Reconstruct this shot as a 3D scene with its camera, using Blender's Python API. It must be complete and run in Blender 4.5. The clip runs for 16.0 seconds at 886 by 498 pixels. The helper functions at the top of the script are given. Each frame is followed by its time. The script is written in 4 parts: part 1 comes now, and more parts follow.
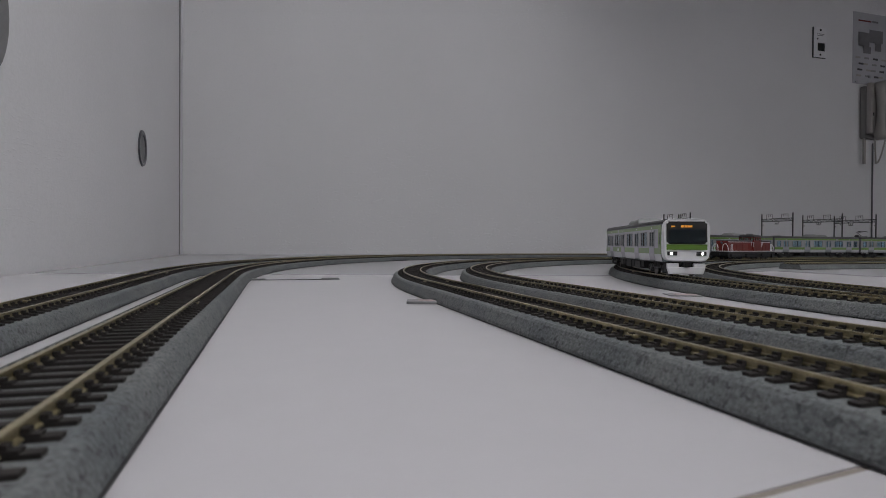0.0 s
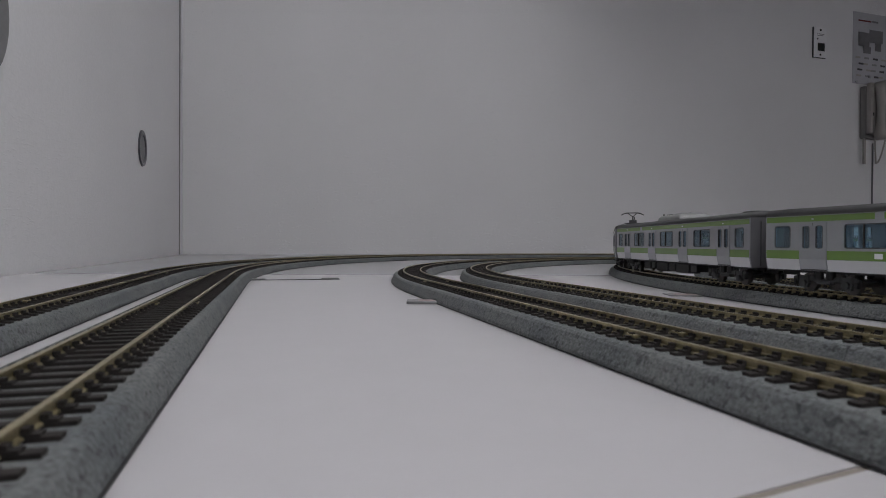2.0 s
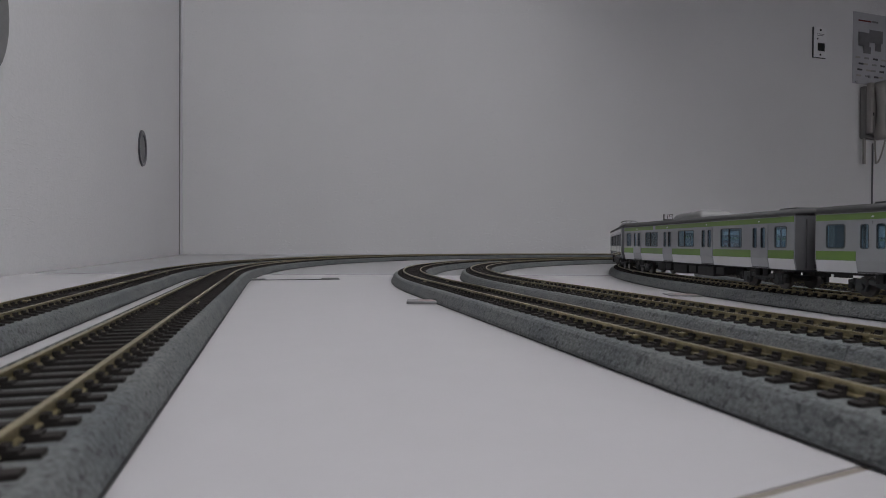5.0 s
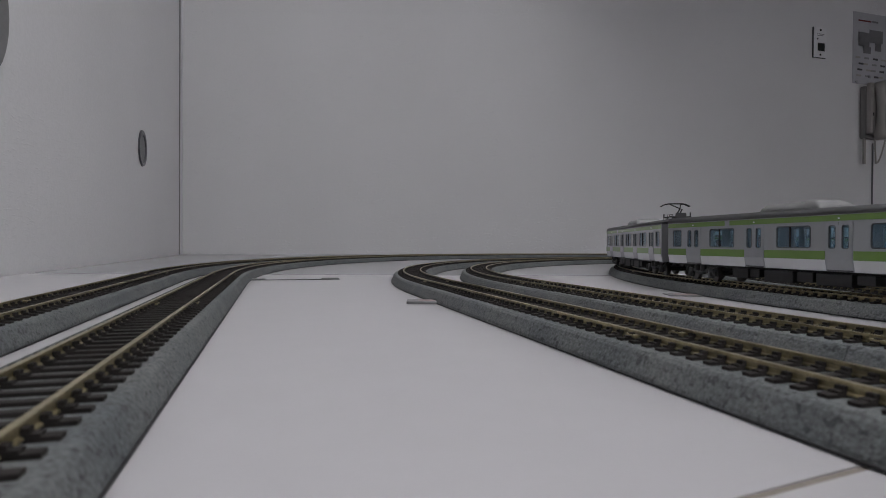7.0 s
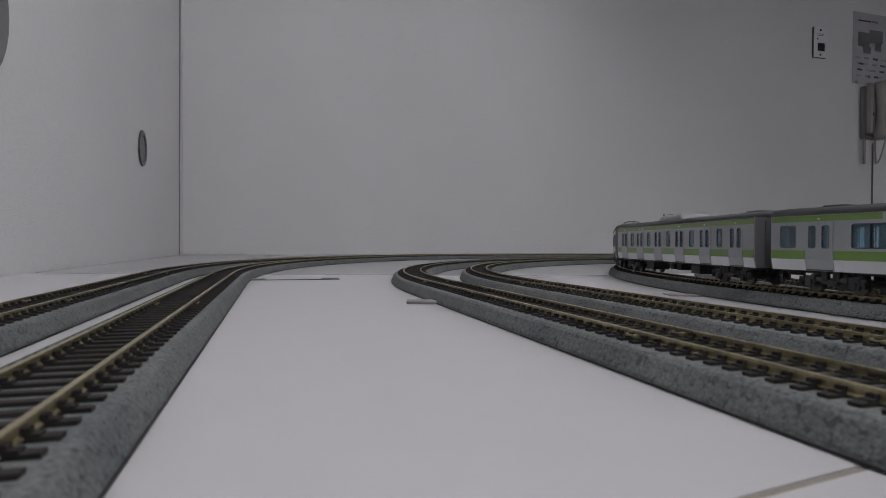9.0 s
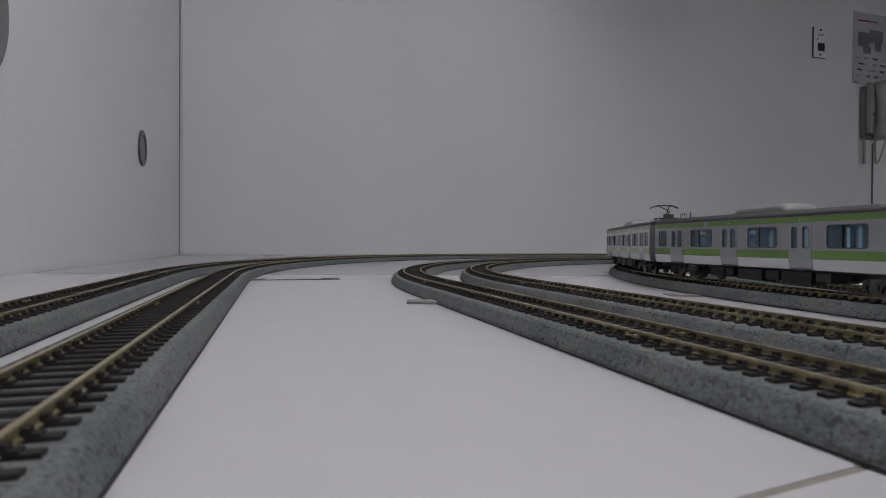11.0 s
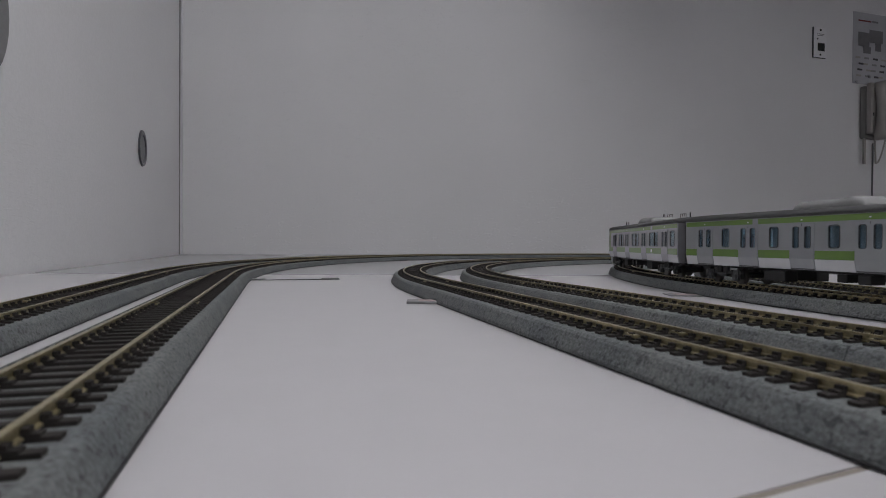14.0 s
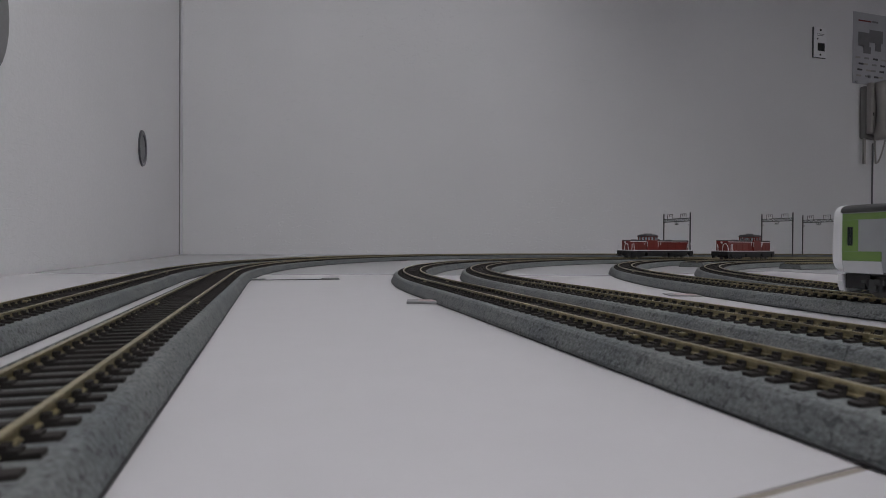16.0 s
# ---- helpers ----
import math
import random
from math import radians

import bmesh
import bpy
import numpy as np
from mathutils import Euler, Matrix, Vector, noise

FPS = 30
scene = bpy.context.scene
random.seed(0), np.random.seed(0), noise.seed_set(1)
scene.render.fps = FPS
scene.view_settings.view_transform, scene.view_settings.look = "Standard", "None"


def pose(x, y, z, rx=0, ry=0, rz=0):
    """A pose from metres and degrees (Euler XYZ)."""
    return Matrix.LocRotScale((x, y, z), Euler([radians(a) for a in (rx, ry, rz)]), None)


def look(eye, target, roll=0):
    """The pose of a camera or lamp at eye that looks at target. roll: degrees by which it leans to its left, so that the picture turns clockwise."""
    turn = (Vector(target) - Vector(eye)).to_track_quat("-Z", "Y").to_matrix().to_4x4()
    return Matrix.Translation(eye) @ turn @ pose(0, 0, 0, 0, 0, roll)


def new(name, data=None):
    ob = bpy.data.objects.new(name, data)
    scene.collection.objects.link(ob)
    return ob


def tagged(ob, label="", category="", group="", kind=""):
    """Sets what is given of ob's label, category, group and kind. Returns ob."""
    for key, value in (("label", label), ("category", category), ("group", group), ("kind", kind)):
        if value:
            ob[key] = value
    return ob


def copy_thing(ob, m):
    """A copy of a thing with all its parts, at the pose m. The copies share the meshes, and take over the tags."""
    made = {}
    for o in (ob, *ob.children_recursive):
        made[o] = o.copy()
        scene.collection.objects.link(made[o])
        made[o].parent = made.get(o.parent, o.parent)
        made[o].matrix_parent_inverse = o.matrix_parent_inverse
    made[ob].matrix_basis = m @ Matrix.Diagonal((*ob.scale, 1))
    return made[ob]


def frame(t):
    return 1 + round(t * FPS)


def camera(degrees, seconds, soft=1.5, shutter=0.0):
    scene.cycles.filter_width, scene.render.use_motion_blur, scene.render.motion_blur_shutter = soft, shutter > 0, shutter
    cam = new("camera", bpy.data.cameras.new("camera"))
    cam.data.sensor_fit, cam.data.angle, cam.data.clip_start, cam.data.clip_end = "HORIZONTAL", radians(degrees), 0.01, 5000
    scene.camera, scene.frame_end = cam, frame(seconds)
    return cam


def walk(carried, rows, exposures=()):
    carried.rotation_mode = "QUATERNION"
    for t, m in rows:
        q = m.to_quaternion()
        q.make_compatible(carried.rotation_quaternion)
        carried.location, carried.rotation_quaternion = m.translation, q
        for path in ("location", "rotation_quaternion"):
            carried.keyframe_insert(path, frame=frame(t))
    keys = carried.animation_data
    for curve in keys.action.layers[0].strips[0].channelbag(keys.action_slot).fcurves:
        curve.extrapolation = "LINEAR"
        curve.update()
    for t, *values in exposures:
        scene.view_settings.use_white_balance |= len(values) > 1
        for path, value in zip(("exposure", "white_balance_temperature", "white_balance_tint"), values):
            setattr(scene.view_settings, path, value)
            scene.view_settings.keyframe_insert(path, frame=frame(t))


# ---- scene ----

# camera: at rest on the table, a little above the rails
cam = camera(76.2, 16.0, soft=0.6)
eye = Vector((0, 0, 0.0363))
yaw, tilt = radians(16.54), radians(-0.507)
aim = eye + Vector((math.sin(yaw) * math.cos(tilt), math.cos(yaw) * math.cos(tilt), math.sin(tilt)))
# focused on the train, so that what lies close to the lens is soft
cam.data.dof.use_dof, cam.data.dof.focus_distance, cam.data.dof.aperture_fstop = True, 0.68, 36
walk(cam, [(0, look(eye, aim, 0.365)), (16.0, look(eye, aim, 0.365))], [(0, 0.0), (16, 0.0)])

# plan of the room and tables (metres; z = 0 is the table top)
WALL_L, WALL_B, WALL_R, WALL_F = -0.275, 1.85, 3.7, -3.5
FLOOR, CEIL = -0.72, 1.78
RAIL = 0.0106

# light: a ceiling panel over the tables and an added smaller fill panel under the shade block
world = bpy.data.worlds.new("world")
scene.world = world
world.use_nodes = True
world.node_tree.nodes["Background"].inputs[0].default_value = (0.6, 0.65, 0.75, 1)
world.node_tree.nodes["Background"].inputs[1].default_value = 0.02
LOW = 1.15  # underside of the added block that shades the right of the back wall
# the second panel is an added fill that lifts the shaded right side
LAMPS = [(0.40, -0.36, CEIL, 6.7, 0.45), (2.6, -0.75, LOW, 13.0, 0.30)]  # x, y, z, glow, half width


# ---- materials ----
def material(name, colour, rough=0.5, metal=0.0, vary=0.06, scale=40.0, bump=0.0, bump_scale=400.0, coat=0.0, fine=0.0, fine_scale=900.0, second=None, per_piece=0.0, stretch=None, pits=0.0, sparse=0.0):
    m = bpy.data.materials.new(name)
    m.use_nodes = True
    nt = m.node_tree
    b = nt.nodes["Principled BSDF"]
    b.inputs["Roughness"].default_value = rough
    b.inputs["Metallic"].default_value = metal
    b.inputs["Coat Weight"].default_value, b.inputs["Coat IOR"].default_value = coat, 1.6
    tc = nt.nodes.new("ShaderNodeTexCoord")
    n1 = nt.nodes.new("ShaderNodeTexNoise")
    n1.inputs["Scale"].default_value, n1.inputs["Detail"].default_value = scale, 5
    nt.links.new(tc.outputs["Object"], n1.inputs["Vector"])
    ramp = nt.nodes.new("ShaderNodeValToRGB")
    c = Vector(colour)
    d = Vector(second) if second else c * (1 - vary)
    ramp.color_ramp.elements[0].position, ramp.color_ramp.elements[1].position = 0.3, 0.7
    ramp.color_ramp.elements[0].color = (*d, 1)
    ramp.color_ramp.elements[1].color = (*(c * (1 + (0 if second else vary))), 1)
    nt.links.new(n1.outputs["Fac"], ramp.inputs["Fac"])
    out = ramp.outputs["Color"]
    if fine:
        n2 = nt.nodes.new("ShaderNodeTexNoise")
        n2.inputs["Scale"].default_value, n2.inputs["Detail"].default_value = fine_scale, 3
        nt.links.new(tc.outputs["Object"], n2.inputs["Vector"])
        r2 = nt.nodes.new("ShaderNodeValToRGB")
        r2.color_ramp.elements[0].position, r2.color_ramp.elements[1].position = 0.35, 0.65
        r2.color_ramp.elements[0].color = (1 - fine, 1 - fine, 1 - fine, 1)
        r2.color_ramp.elements[1].color = (1 + fine, 1 + fine, 1 + fine, 1)
        nt.links.new(n2.outputs["Fac"], r2.inputs["Fac"])
        mx = nt.nodes.new("ShaderNodeMix")
        mx.data_type, mx.blend_type = "RGBA", "MULTIPLY"
        mx.inputs["Factor"].default_value = 1
        nt.links.new(out, mx.inputs["A"])
        nt.links.new(r2.outputs["Color"], mx.inputs["B"])
        out = mx.outputs["Result"]
    if pits:
        n3 = nt.nodes.new("ShaderNodeTexNoise")
        n3.inputs["Scale"].default_value, n3.inputs["Detail"].default_value = pits, 1
        nt.links.new(tc.outputs["Object"], n3.inputs["Vector"])
        r3 = nt.nodes.new("ShaderNodeValToRGB")
        r3.color_ramp.elements[0].position, r3.color_ramp.elements[1].position = 0.60, 0.68
        r3.color_ramp.elements[0].color, r3.color_ramp.elements[1].color = (1, 1, 1, 1), (0.55, 0.55, 0.55, 1)
        nt.links.new(n3.outputs["Fac"], r3.inputs["Fac"])
        mx = nt.nodes.new("ShaderNodeMix")
        mx.data_type, mx.blend_type = "RGBA", "MULTIPLY"
        mx.inputs["Factor"].default_value = 1
        nt.links.new(out, mx.inputs["A"])
        nt.links.new(r3.outputs["Color"], mx.inputs["B"])
        out = mx.outputs["Result"]
    if per_piece:
        oi = nt.nodes.new("ShaderNodeObjectInfo")
        mr = nt.nodes.new("ShaderNodeMapRange")
        mr.inputs["To Min"].default_value, mr.inputs["To Max"].default_value = 1 - per_piece, 1 + per_piece
        nt.links.new(oi.outputs["Random"], mr.inputs["Value"])
        mx = nt.nodes.new("ShaderNodeMix")
        mx.data_type, mx.blend_type = "RGBA", "MULTIPLY"
        mx.inputs["Factor"].default_value = 1
        nt.links.new(out, mx.inputs["A"])
        nt.links.new(mr.outputs["Result"], mx.inputs["B"])
        out = mx.outputs["Result"]
    nt.links.new(out, b.inputs["Base Color"])
    if bump:
        nb = nt.nodes.new("ShaderNodeTexNoise")
        nb.inputs["Scale"].default_value, nb.inputs["Detail"].default_value = bump_scale, 4
        mp = nt.nodes.new("ShaderNodeMapping")
        mp.inputs["Scale"].default_value = stretch or (1, 1, 1)
        nt.links.new(tc.outputs["Object"], mp.inputs["Vector"])
        nt.links.new(mp.outputs["Vector"], nb.inputs["Vector"])
        bp = nt.nodes.new("ShaderNodeBump")
        bp.inputs["Strength"].default_value, bp.inputs["Distance"].default_value = bump, 0.4 / bump_scale
        height = nb.outputs["Fac"]
        if sparse:
            rs = nt.nodes.new("ShaderNodeValToRGB")
            rs.color_ramp.elements[0].position, rs.color_ramp.elements[1].position = sparse, sparse + 0.10
            nt.links.new(height, rs.inputs["Fac"])
            height = rs.outputs["Color"]
        nt.links.new(height, bp.inputs["Height"])
        nt.links.new(bp.outputs["Normal"], b.inputs["Normal"])
    return m


def glowing(name, colour, strength):
    m = bpy.data.materials.new(name)
    m.use_nodes = True
    b = m.node_tree.nodes["Principled BSDF"]
    b.inputs["Base Color"].default_value = (*colour, 1)
    b.inputs["Emission Color"].default_value = (*colour, 1)
    b.inputs["Emission Strength"].default_value = strength
    return m


def pane_glass(name, tint, clear=0.6):
    m = bpy.data.materials.new(name)
    m.use_nodes = True
    nt = m.node_tree
    nt.nodes.remove(nt.nodes["Principled BSDF"])
    o = nt.nodes["Material Output"]
    tr, gl, df = (nt.nodes.new("ShaderNodeBsdf" + k) for k in ("Transparent", "Glossy", "Diffuse"))
    tr.inputs["Color"].default_value = (*tint, 1)
    gl.inputs["Roughness"].default_value = 0.05
    df.inputs["Color"].default_value = (tint[0] * 0.34, tint[1] * 0.44, tint[2] * 0.52, 1)
    m1, m2 = nt.nodes.new("ShaderNodeMixShader"), nt.nodes.new("ShaderNodeMixShader")
    lw, pw, fr = nt.nodes.new("ShaderNodeLayerWeight"), nt.nodes.new("ShaderNodeMath"), nt.nodes.new("ShaderNodeMapRange")
    lw.inputs["Blend"].default_value = 0.5
    pw.operation, pw.inputs[1].default_value = "POWER", 4.0
    nt.links.new(lw.outputs["Facing"], pw.inputs[0])
    nt.links.new(pw.outputs[0], fr.inputs["Value"])
    fr.inputs["To Min"].default_value, fr.inputs["To Max"].default_value = 0.04, 0.85
    m1.inputs[0].default_value = clear
    nt.links.new(df.outputs[0], m1.inputs[1])
    nt.links.new(tr.outputs[0], m1.inputs[2])
    nt.links.new(fr.outputs[0], m2.inputs[0])
    nt.links.new(m1.outputs[0], m2.inputs[1])
    nt.links.new(gl.outputs[0], m2.inputs[2])
    nt.links.new(m2.outputs[0], o.inputs["Surface"])
    return m


WALLPAPER = material("wallpaper", (0.70, 0.695, 0.71), 0.55, vary=0.02, scale=3, bump=0.42, bump_scale=110, fine=0.02, fine_scale=260, stretch=(0.7, 0.7, 1.7), sparse=0.61)
DOORSKIN = material("door_skin", (0.81, 0.805, 0.82), 0.55, vary=0.02, scale=3, bump=0.22, bump_scale=190, fine=0.02, fine_scale=260, stretch=(0.6, 0.5, 1.7), sparse=0.57)
GROOVE = material("groove_grey", (0.25, 0.25, 0.26), 0.7, vary=0.1)
TRIM = material("trim_paint", (0.66, 0.66, 0.70), 0.4, vary=0.03)
CEILING = material("ceiling_paint", (0.75, 0.75, 0.76), 0.8, vary=0.02, scale=5)
FLOORING = material("floor_vinyl", (0.22, 0.21, 0.20), 0.5, vary=0.2, scale=8)
WHITE_TOP = material("white_laminate", (0.50, 0.488, 0.508), 0.30, vary=0.04, scale=2.5, fine=0.012, fine_scale=60, bump=0.03, bump_scale=600)
GREY_TOP = material("grey_laminate", (0.41, 0.403, 0.424), 0.25, vary=0.03, scale=4, bump=0.03, bump_scale=600)
EDGE = material("table_edge", (0.24, 0.21, 0.18), 0.6, vary=0.2, scale=60)
BALLAST = material("ballast_plastic", (0.145, 0.152, 0.150), 0.9, second=(0.098, 0.108, 0.113), scale=45, fine=0.26, fine_scale=1000, bump=1.0, bump_scale=650, pits=520)
SLEEPER = material("sleeper_plastic", (0.014, 0.011, 0.010), 0.85, vary=0.3, scale=300, bump=0.3, bump_scale=2500, per_piece=0.25)
RAIL_SIDE = material("rail_brass", (0.42, 0.36, 0.215), 0.32, 0.6, second=(0.24, 0.205, 0.125), scale=60, fine=0.2, fine_scale=800)
METAL = material("bright_metal", (0.6, 0.6, 0.6), 0.3, 1.0, vary=0.1)
DARK_CHROME = material("dark_chrome", (0.22, 0.22, 0.24), 0.2, 1.0, vary=0.1)
CHROME = material("chrome", (0.7, 0.7, 0.72), 0.12, 1.0, vary=0.05)
STEEL = material("car_silver", (0.275, 0.285, 0.298), 0.36, 0.35, coat=1.0, vary=0.03, scale=120, bump=0.05, bump_scale=900)
PALE = material("car_pale_silver", (0.52, 0.53, 0.545), 0.38, 0.1, coat=1.0, vary=0.03, scale=120)
DOOR_STEEL = material("car_door_silver", (0.28, 0.29, 0.305), 0.33, 0.4, coat=1.0, vary=0.03, scale=200)
GREEN = material("car_green", (0.10, 0.20, 0.018), 0.4, coat=1.0, vary=0.06, scale=100)
ROOF = material("roof_grey", (0.060, 0.060, 0.063), 0.65, vary=0.1, scale=150, bump=0.1, bump_scale=900)
UNIT = material("cooler_silver", (0.24, 0.24, 0.245), 0.5, 0.2, vary=0.06, scale=150)
BLACK = material("black_plastic", (0.008, 0.008, 0.009), 0.55, vary=0.3, scale=200)
BOGIE = material("bogie_grey", (0.036, 0.039, 0.040), 0.55, vary=0.25, scale=300, bump=0.2, bump_scale=1500)
WHEEL = material("wheel_steel", (0.10, 0.095, 0.09), 0.35, 0.7, vary=0.2, scale=300)
WHITE = material("white_plastic", (0.74, 0.74, 0.76), 0.35, vary=0.03, scale=100)
RED = material("loco_red", (0.13, 0.011, 0.007), 0.38, vary=0.1, scale=120)
SEAT = material("seat_blue", (0.12, 0.22, 0.32), 0.7, vary=0.1, scale=200)
PHONE_BASE = material("phone_base_grey", (0.17, 0.165, 0.16), 0.5, vary=0.06, scale=20)
PHONE = material("phone_grey", (0.30, 0.285, 0.27), 0.45, vary=0.06, scale=20)
GANTRY = material("gantry_grey", (0.045, 0.045, 0.048), 0.5, 0.2, vary=0.2, scale=200)
CAR_END = material("car_end_grey", (0.13, 0.13, 0.14), 0.45, 0.2, vary=0.06, scale=120)
FRAME = material("window_frame_blue_grey", (0.05, 0.06, 0.068), 0.4, vary=0.15, scale=200)
PINK = material("tape_pink", (0.42, 0.33, 0.33), 0.5, vary=0.1, scale=80)
PLAN_GREY = material("print_grey", (0.15, 0.15, 0.16), 0.3, vary=0.1, scale=30)
LINING = material("car_lining", (0.30, 0.36, 0.42), 0.6, vary=0.05, scale=120)
GLASS = pane_glass("window_glass", (0.82, 0.94, 1.0), 0.91)
DARK_GLASS = pane_glass("cab_glass", (0.30, 0.34, 0.36), 0.90)
HEADLIGHT = glowing("headlight_lens", (1.0, 0.97, 0.92), 14)
AMBER = glowing("amber_display", (1.0, 0.42, 0.06), 0.22)


# ---- mesh helpers ----
def mesh_of(name, bm, mat, smooth=False):
    me = bpy.data.meshes.new(name)
    bm.to_mesh(me)
    bm.free()
    for mt in (mat if isinstance(mat, (list, tuple)) else [mat]):
        me.materials.append(mt)
    if smooth:
        for p in me.polygons:
            p.use_smooth = True
    return me


def part(name, bm, mat, parent=None, label="", smooth=False):
    ob = new(name, mesh_of(name, bm, mat, smooth))
    ob.parent = parent
    if label:
        tagged(ob, label)
    return ob


def again(name, ob, parent, m=None):
    """Another piece on the mesh of ob."""
    o = new(name, ob.data)
    o.parent = parent
    if m is not None:
        o.matrix_basis = m
    return o


def add_box(bm, x0, x1, y0, y1, z0, z1, bevel=0.0, m=None):
    r = bmesh.ops.create_cube(bm, size=1)
    vs = r["verts"]
    bmesh.ops.scale(bm, vec=(x1 - x0, y1 - y0, z1 - z0), verts=vs)
    bmesh.ops.translate(bm, vec=((x0 + x1) / 2, (y0 + y1) / 2, (z0 + z1) / 2), verts=vs)
    if bevel:
        es = list({e for v in vs for e in v.link_edges})
        out = bmesh.ops.bevel(bm, geom=es, offset=bevel, segments=2, affect="EDGES", profile=0.6)
        vs = list({v for f in out["faces"] for v in f.verts} | {v for v in vs if v.is_valid})
    if m is not None:
        bmesh.ops.transform(bm, matrix=m, verts=vs)
    return vs


def box(x0, x1, y0, y1, z0, z1, bevel=0.0):
    bm = bmesh.new()
    add_box(bm, x0, x1, y0, y1, z0, z1, bevel)
    return bm


def add_rod(bm, a, b, r, seg=8):
    a, b = Vector(a), Vector(b)
    d = b - a
    m = Matrix.Translation((a + b) / 2) @ d.to_track_quat("Z", "Y").to_matrix().to_4x4()
    bmesh.ops.create_cone(bm, cap_ends=True, segments=seg, radius1=r, radius2=r, depth=d.length, matrix=m)


def rods(pairs, r, seg=8):
    bm = bmesh.new()
    for a, b in pairs:
        add_rod(bm, a, b, r, seg)
    return bm


def disc(r, depth, m, seg=24, bevel=0.0):
    bm = bmesh.new()
    bmesh.ops.create_cone(bm, cap_ends=True, segments=seg, radius1=r, radius2=r, depth=depth, matrix=m)
    if bevel:
        es = [e for e in bm.edges if len(e.link_faces) == 2 and max(len(f.verts) for f in e.link_faces) > 4]
        bmesh.ops.bevel(bm, geom=es, offset=bevel, segments=2, affect="EDGES")
    return bm


def loft(rings, closed_ring=True, caps=True):
    """Skin a row of rings of points."""
    bm = bmesh.new()
    vr = [[bm.verts.new(p) for p in ring] for ring in rings]
    n = len(vr[0])
    for a, b in zip(vr, vr[1:]):
        for i in range(n if closed_ring else n - 1):
            j = (i + 1) % n
            bm.faces.new((a[i], a[j], b[j], b[i]))
    if caps and closed_ring:
        bm.faces.new(vr[0][::-1])
        bm.faces.new(vr[-1])
    bmesh.ops.recalc_face_normals(bm, faces=bm.faces)
    return bm


def tube(points, r, seg=8):
    """A bent round rod."""
    rings = []
    pts = [Vector(p) for p in points]
    for i, p in enumerate(pts):
        d = (pts[min(i + 1, len(pts) - 1)] - pts[max(i - 1, 0)]).normalized()
        q = d.to_track_quat("Z", "Y").to_matrix()
        rings.append([p + q @ Vector((r * math.cos(2 * math.pi * k / seg), r * math.sin(2 * math.pi * k / seg), 0)) for k in range(seg)])
    return loft(rings)


def thing(name, label, category, group="", kind="", at=None):
    ob = new(name)
    ob.empty_display_size = 0.02
    if at is not None:
        ob.matrix_basis = at
    return tagged(ob, label, category, group, kind)


def structure(name, bm, mat, label, category):
    return tagged(part(name, bm, mat), label, category, kind="structure")


# ---- room ----
def room():
    t = 0.12
    structure("wall_north", box(WALL_L - t, WALL_R + t, WALL_B, WALL_B + t, FLOOR, CEIL), WALLPAPER, "pale grey textured wallpaper on the back wall", "wall")
    structure("wall_west", box(WALL_L - t, WALL_L, WALL_F, WALL_B, FLOOR, CEIL), DOORSKIN, "pale grey textured side wall with a flush pull", "wall")
    structure("wall_east", box(WALL_R, WALL_R + t, WALL_F, WALL_B, FLOOR, CEIL), WALLPAPER, "pale grey plain wall closing the room", "wall")
    structure("wall_south", box(WALL_L - t, WALL_R + t, WALL_F - t, WALL_F, FLOOR, CEIL), WALLPAPER, "pale grey plain wall behind the tables", "wall")
    structure("floor", box(WALL_L - t, WALL_R + t, WALL_F - t, WALL_B + t, FLOOR - 0.1, FLOOR), FLOORING, "dark vinyl floor under the tables", "floor")
    structure("ceiling", box(WALL_L - t, WALL_R + t, WALL_F - t, WALL_B + t, CEIL, CEIL + 0.1), CEILING, "white painted ceiling of the room", "ceiling")
    # added block above the view; keeps the main lamp off the wall's right part
    structure("ceiling_low", box(0.88, WALL_R, WALL_F, WALL_B, LOW, CEIL - 0.001), CEILING, "unseen plain block under the ceiling, added to shade the back wall", "ceiling")
    structure("trim", box(WALL_L + 0.0005, WALL_L + 0.009, WALL_B - 0.010, WALL_B - 0.0005, 0.0, CEIL, 0.003), TRIM, "pale rounded corner strip between two walls", "trim")
    structure("joint_groove", box(WALL_L + 0.0004, WALL_L + 0.0030, WALL_B - 0.0165, WALL_B - 0.0130, 0.0, CEIL), GROOVE, "narrow groove beside the corner strip", "trim")


def unseen_lamp(x, y, z, glow, h):
    w = thing("ceiling_light", "flat square white light panel out of view, switched on", "ceiling light", at=pose(x, y, z))
    part("frame", box(-h - 0.03, h + 0.03, -h - 0.03, h + 0.03, -0.03, -0.002, 0.006), WHITE, w)
    part("diffuser", box(-h, h, -h, h, -0.036, -0.0305), glowing("lamp_diffuser", (0.974, 0.971, 0.985), glow), w, "glowing white diffuser")


def prism(points, z0, z1):
    """An upright block over a polygon."""
    bm = bmesh.new()
    lo = [bm.verts.new((x, y, z0)) for x, y in points]
    hi = [bm.verts.new((x, y, z1)) for x, y in points]
    bm.faces.new(hi)
    bm.faces.new(lo[::-1])
    n = len(points)
    for i in range(n):
        j = (i + 1) % n
        bm.faces.new((lo[i], lo[j], hi[j], hi[i]))
    bmesh.ops.recalc_face_normals(bm, faces=bm.faces)
    return bm


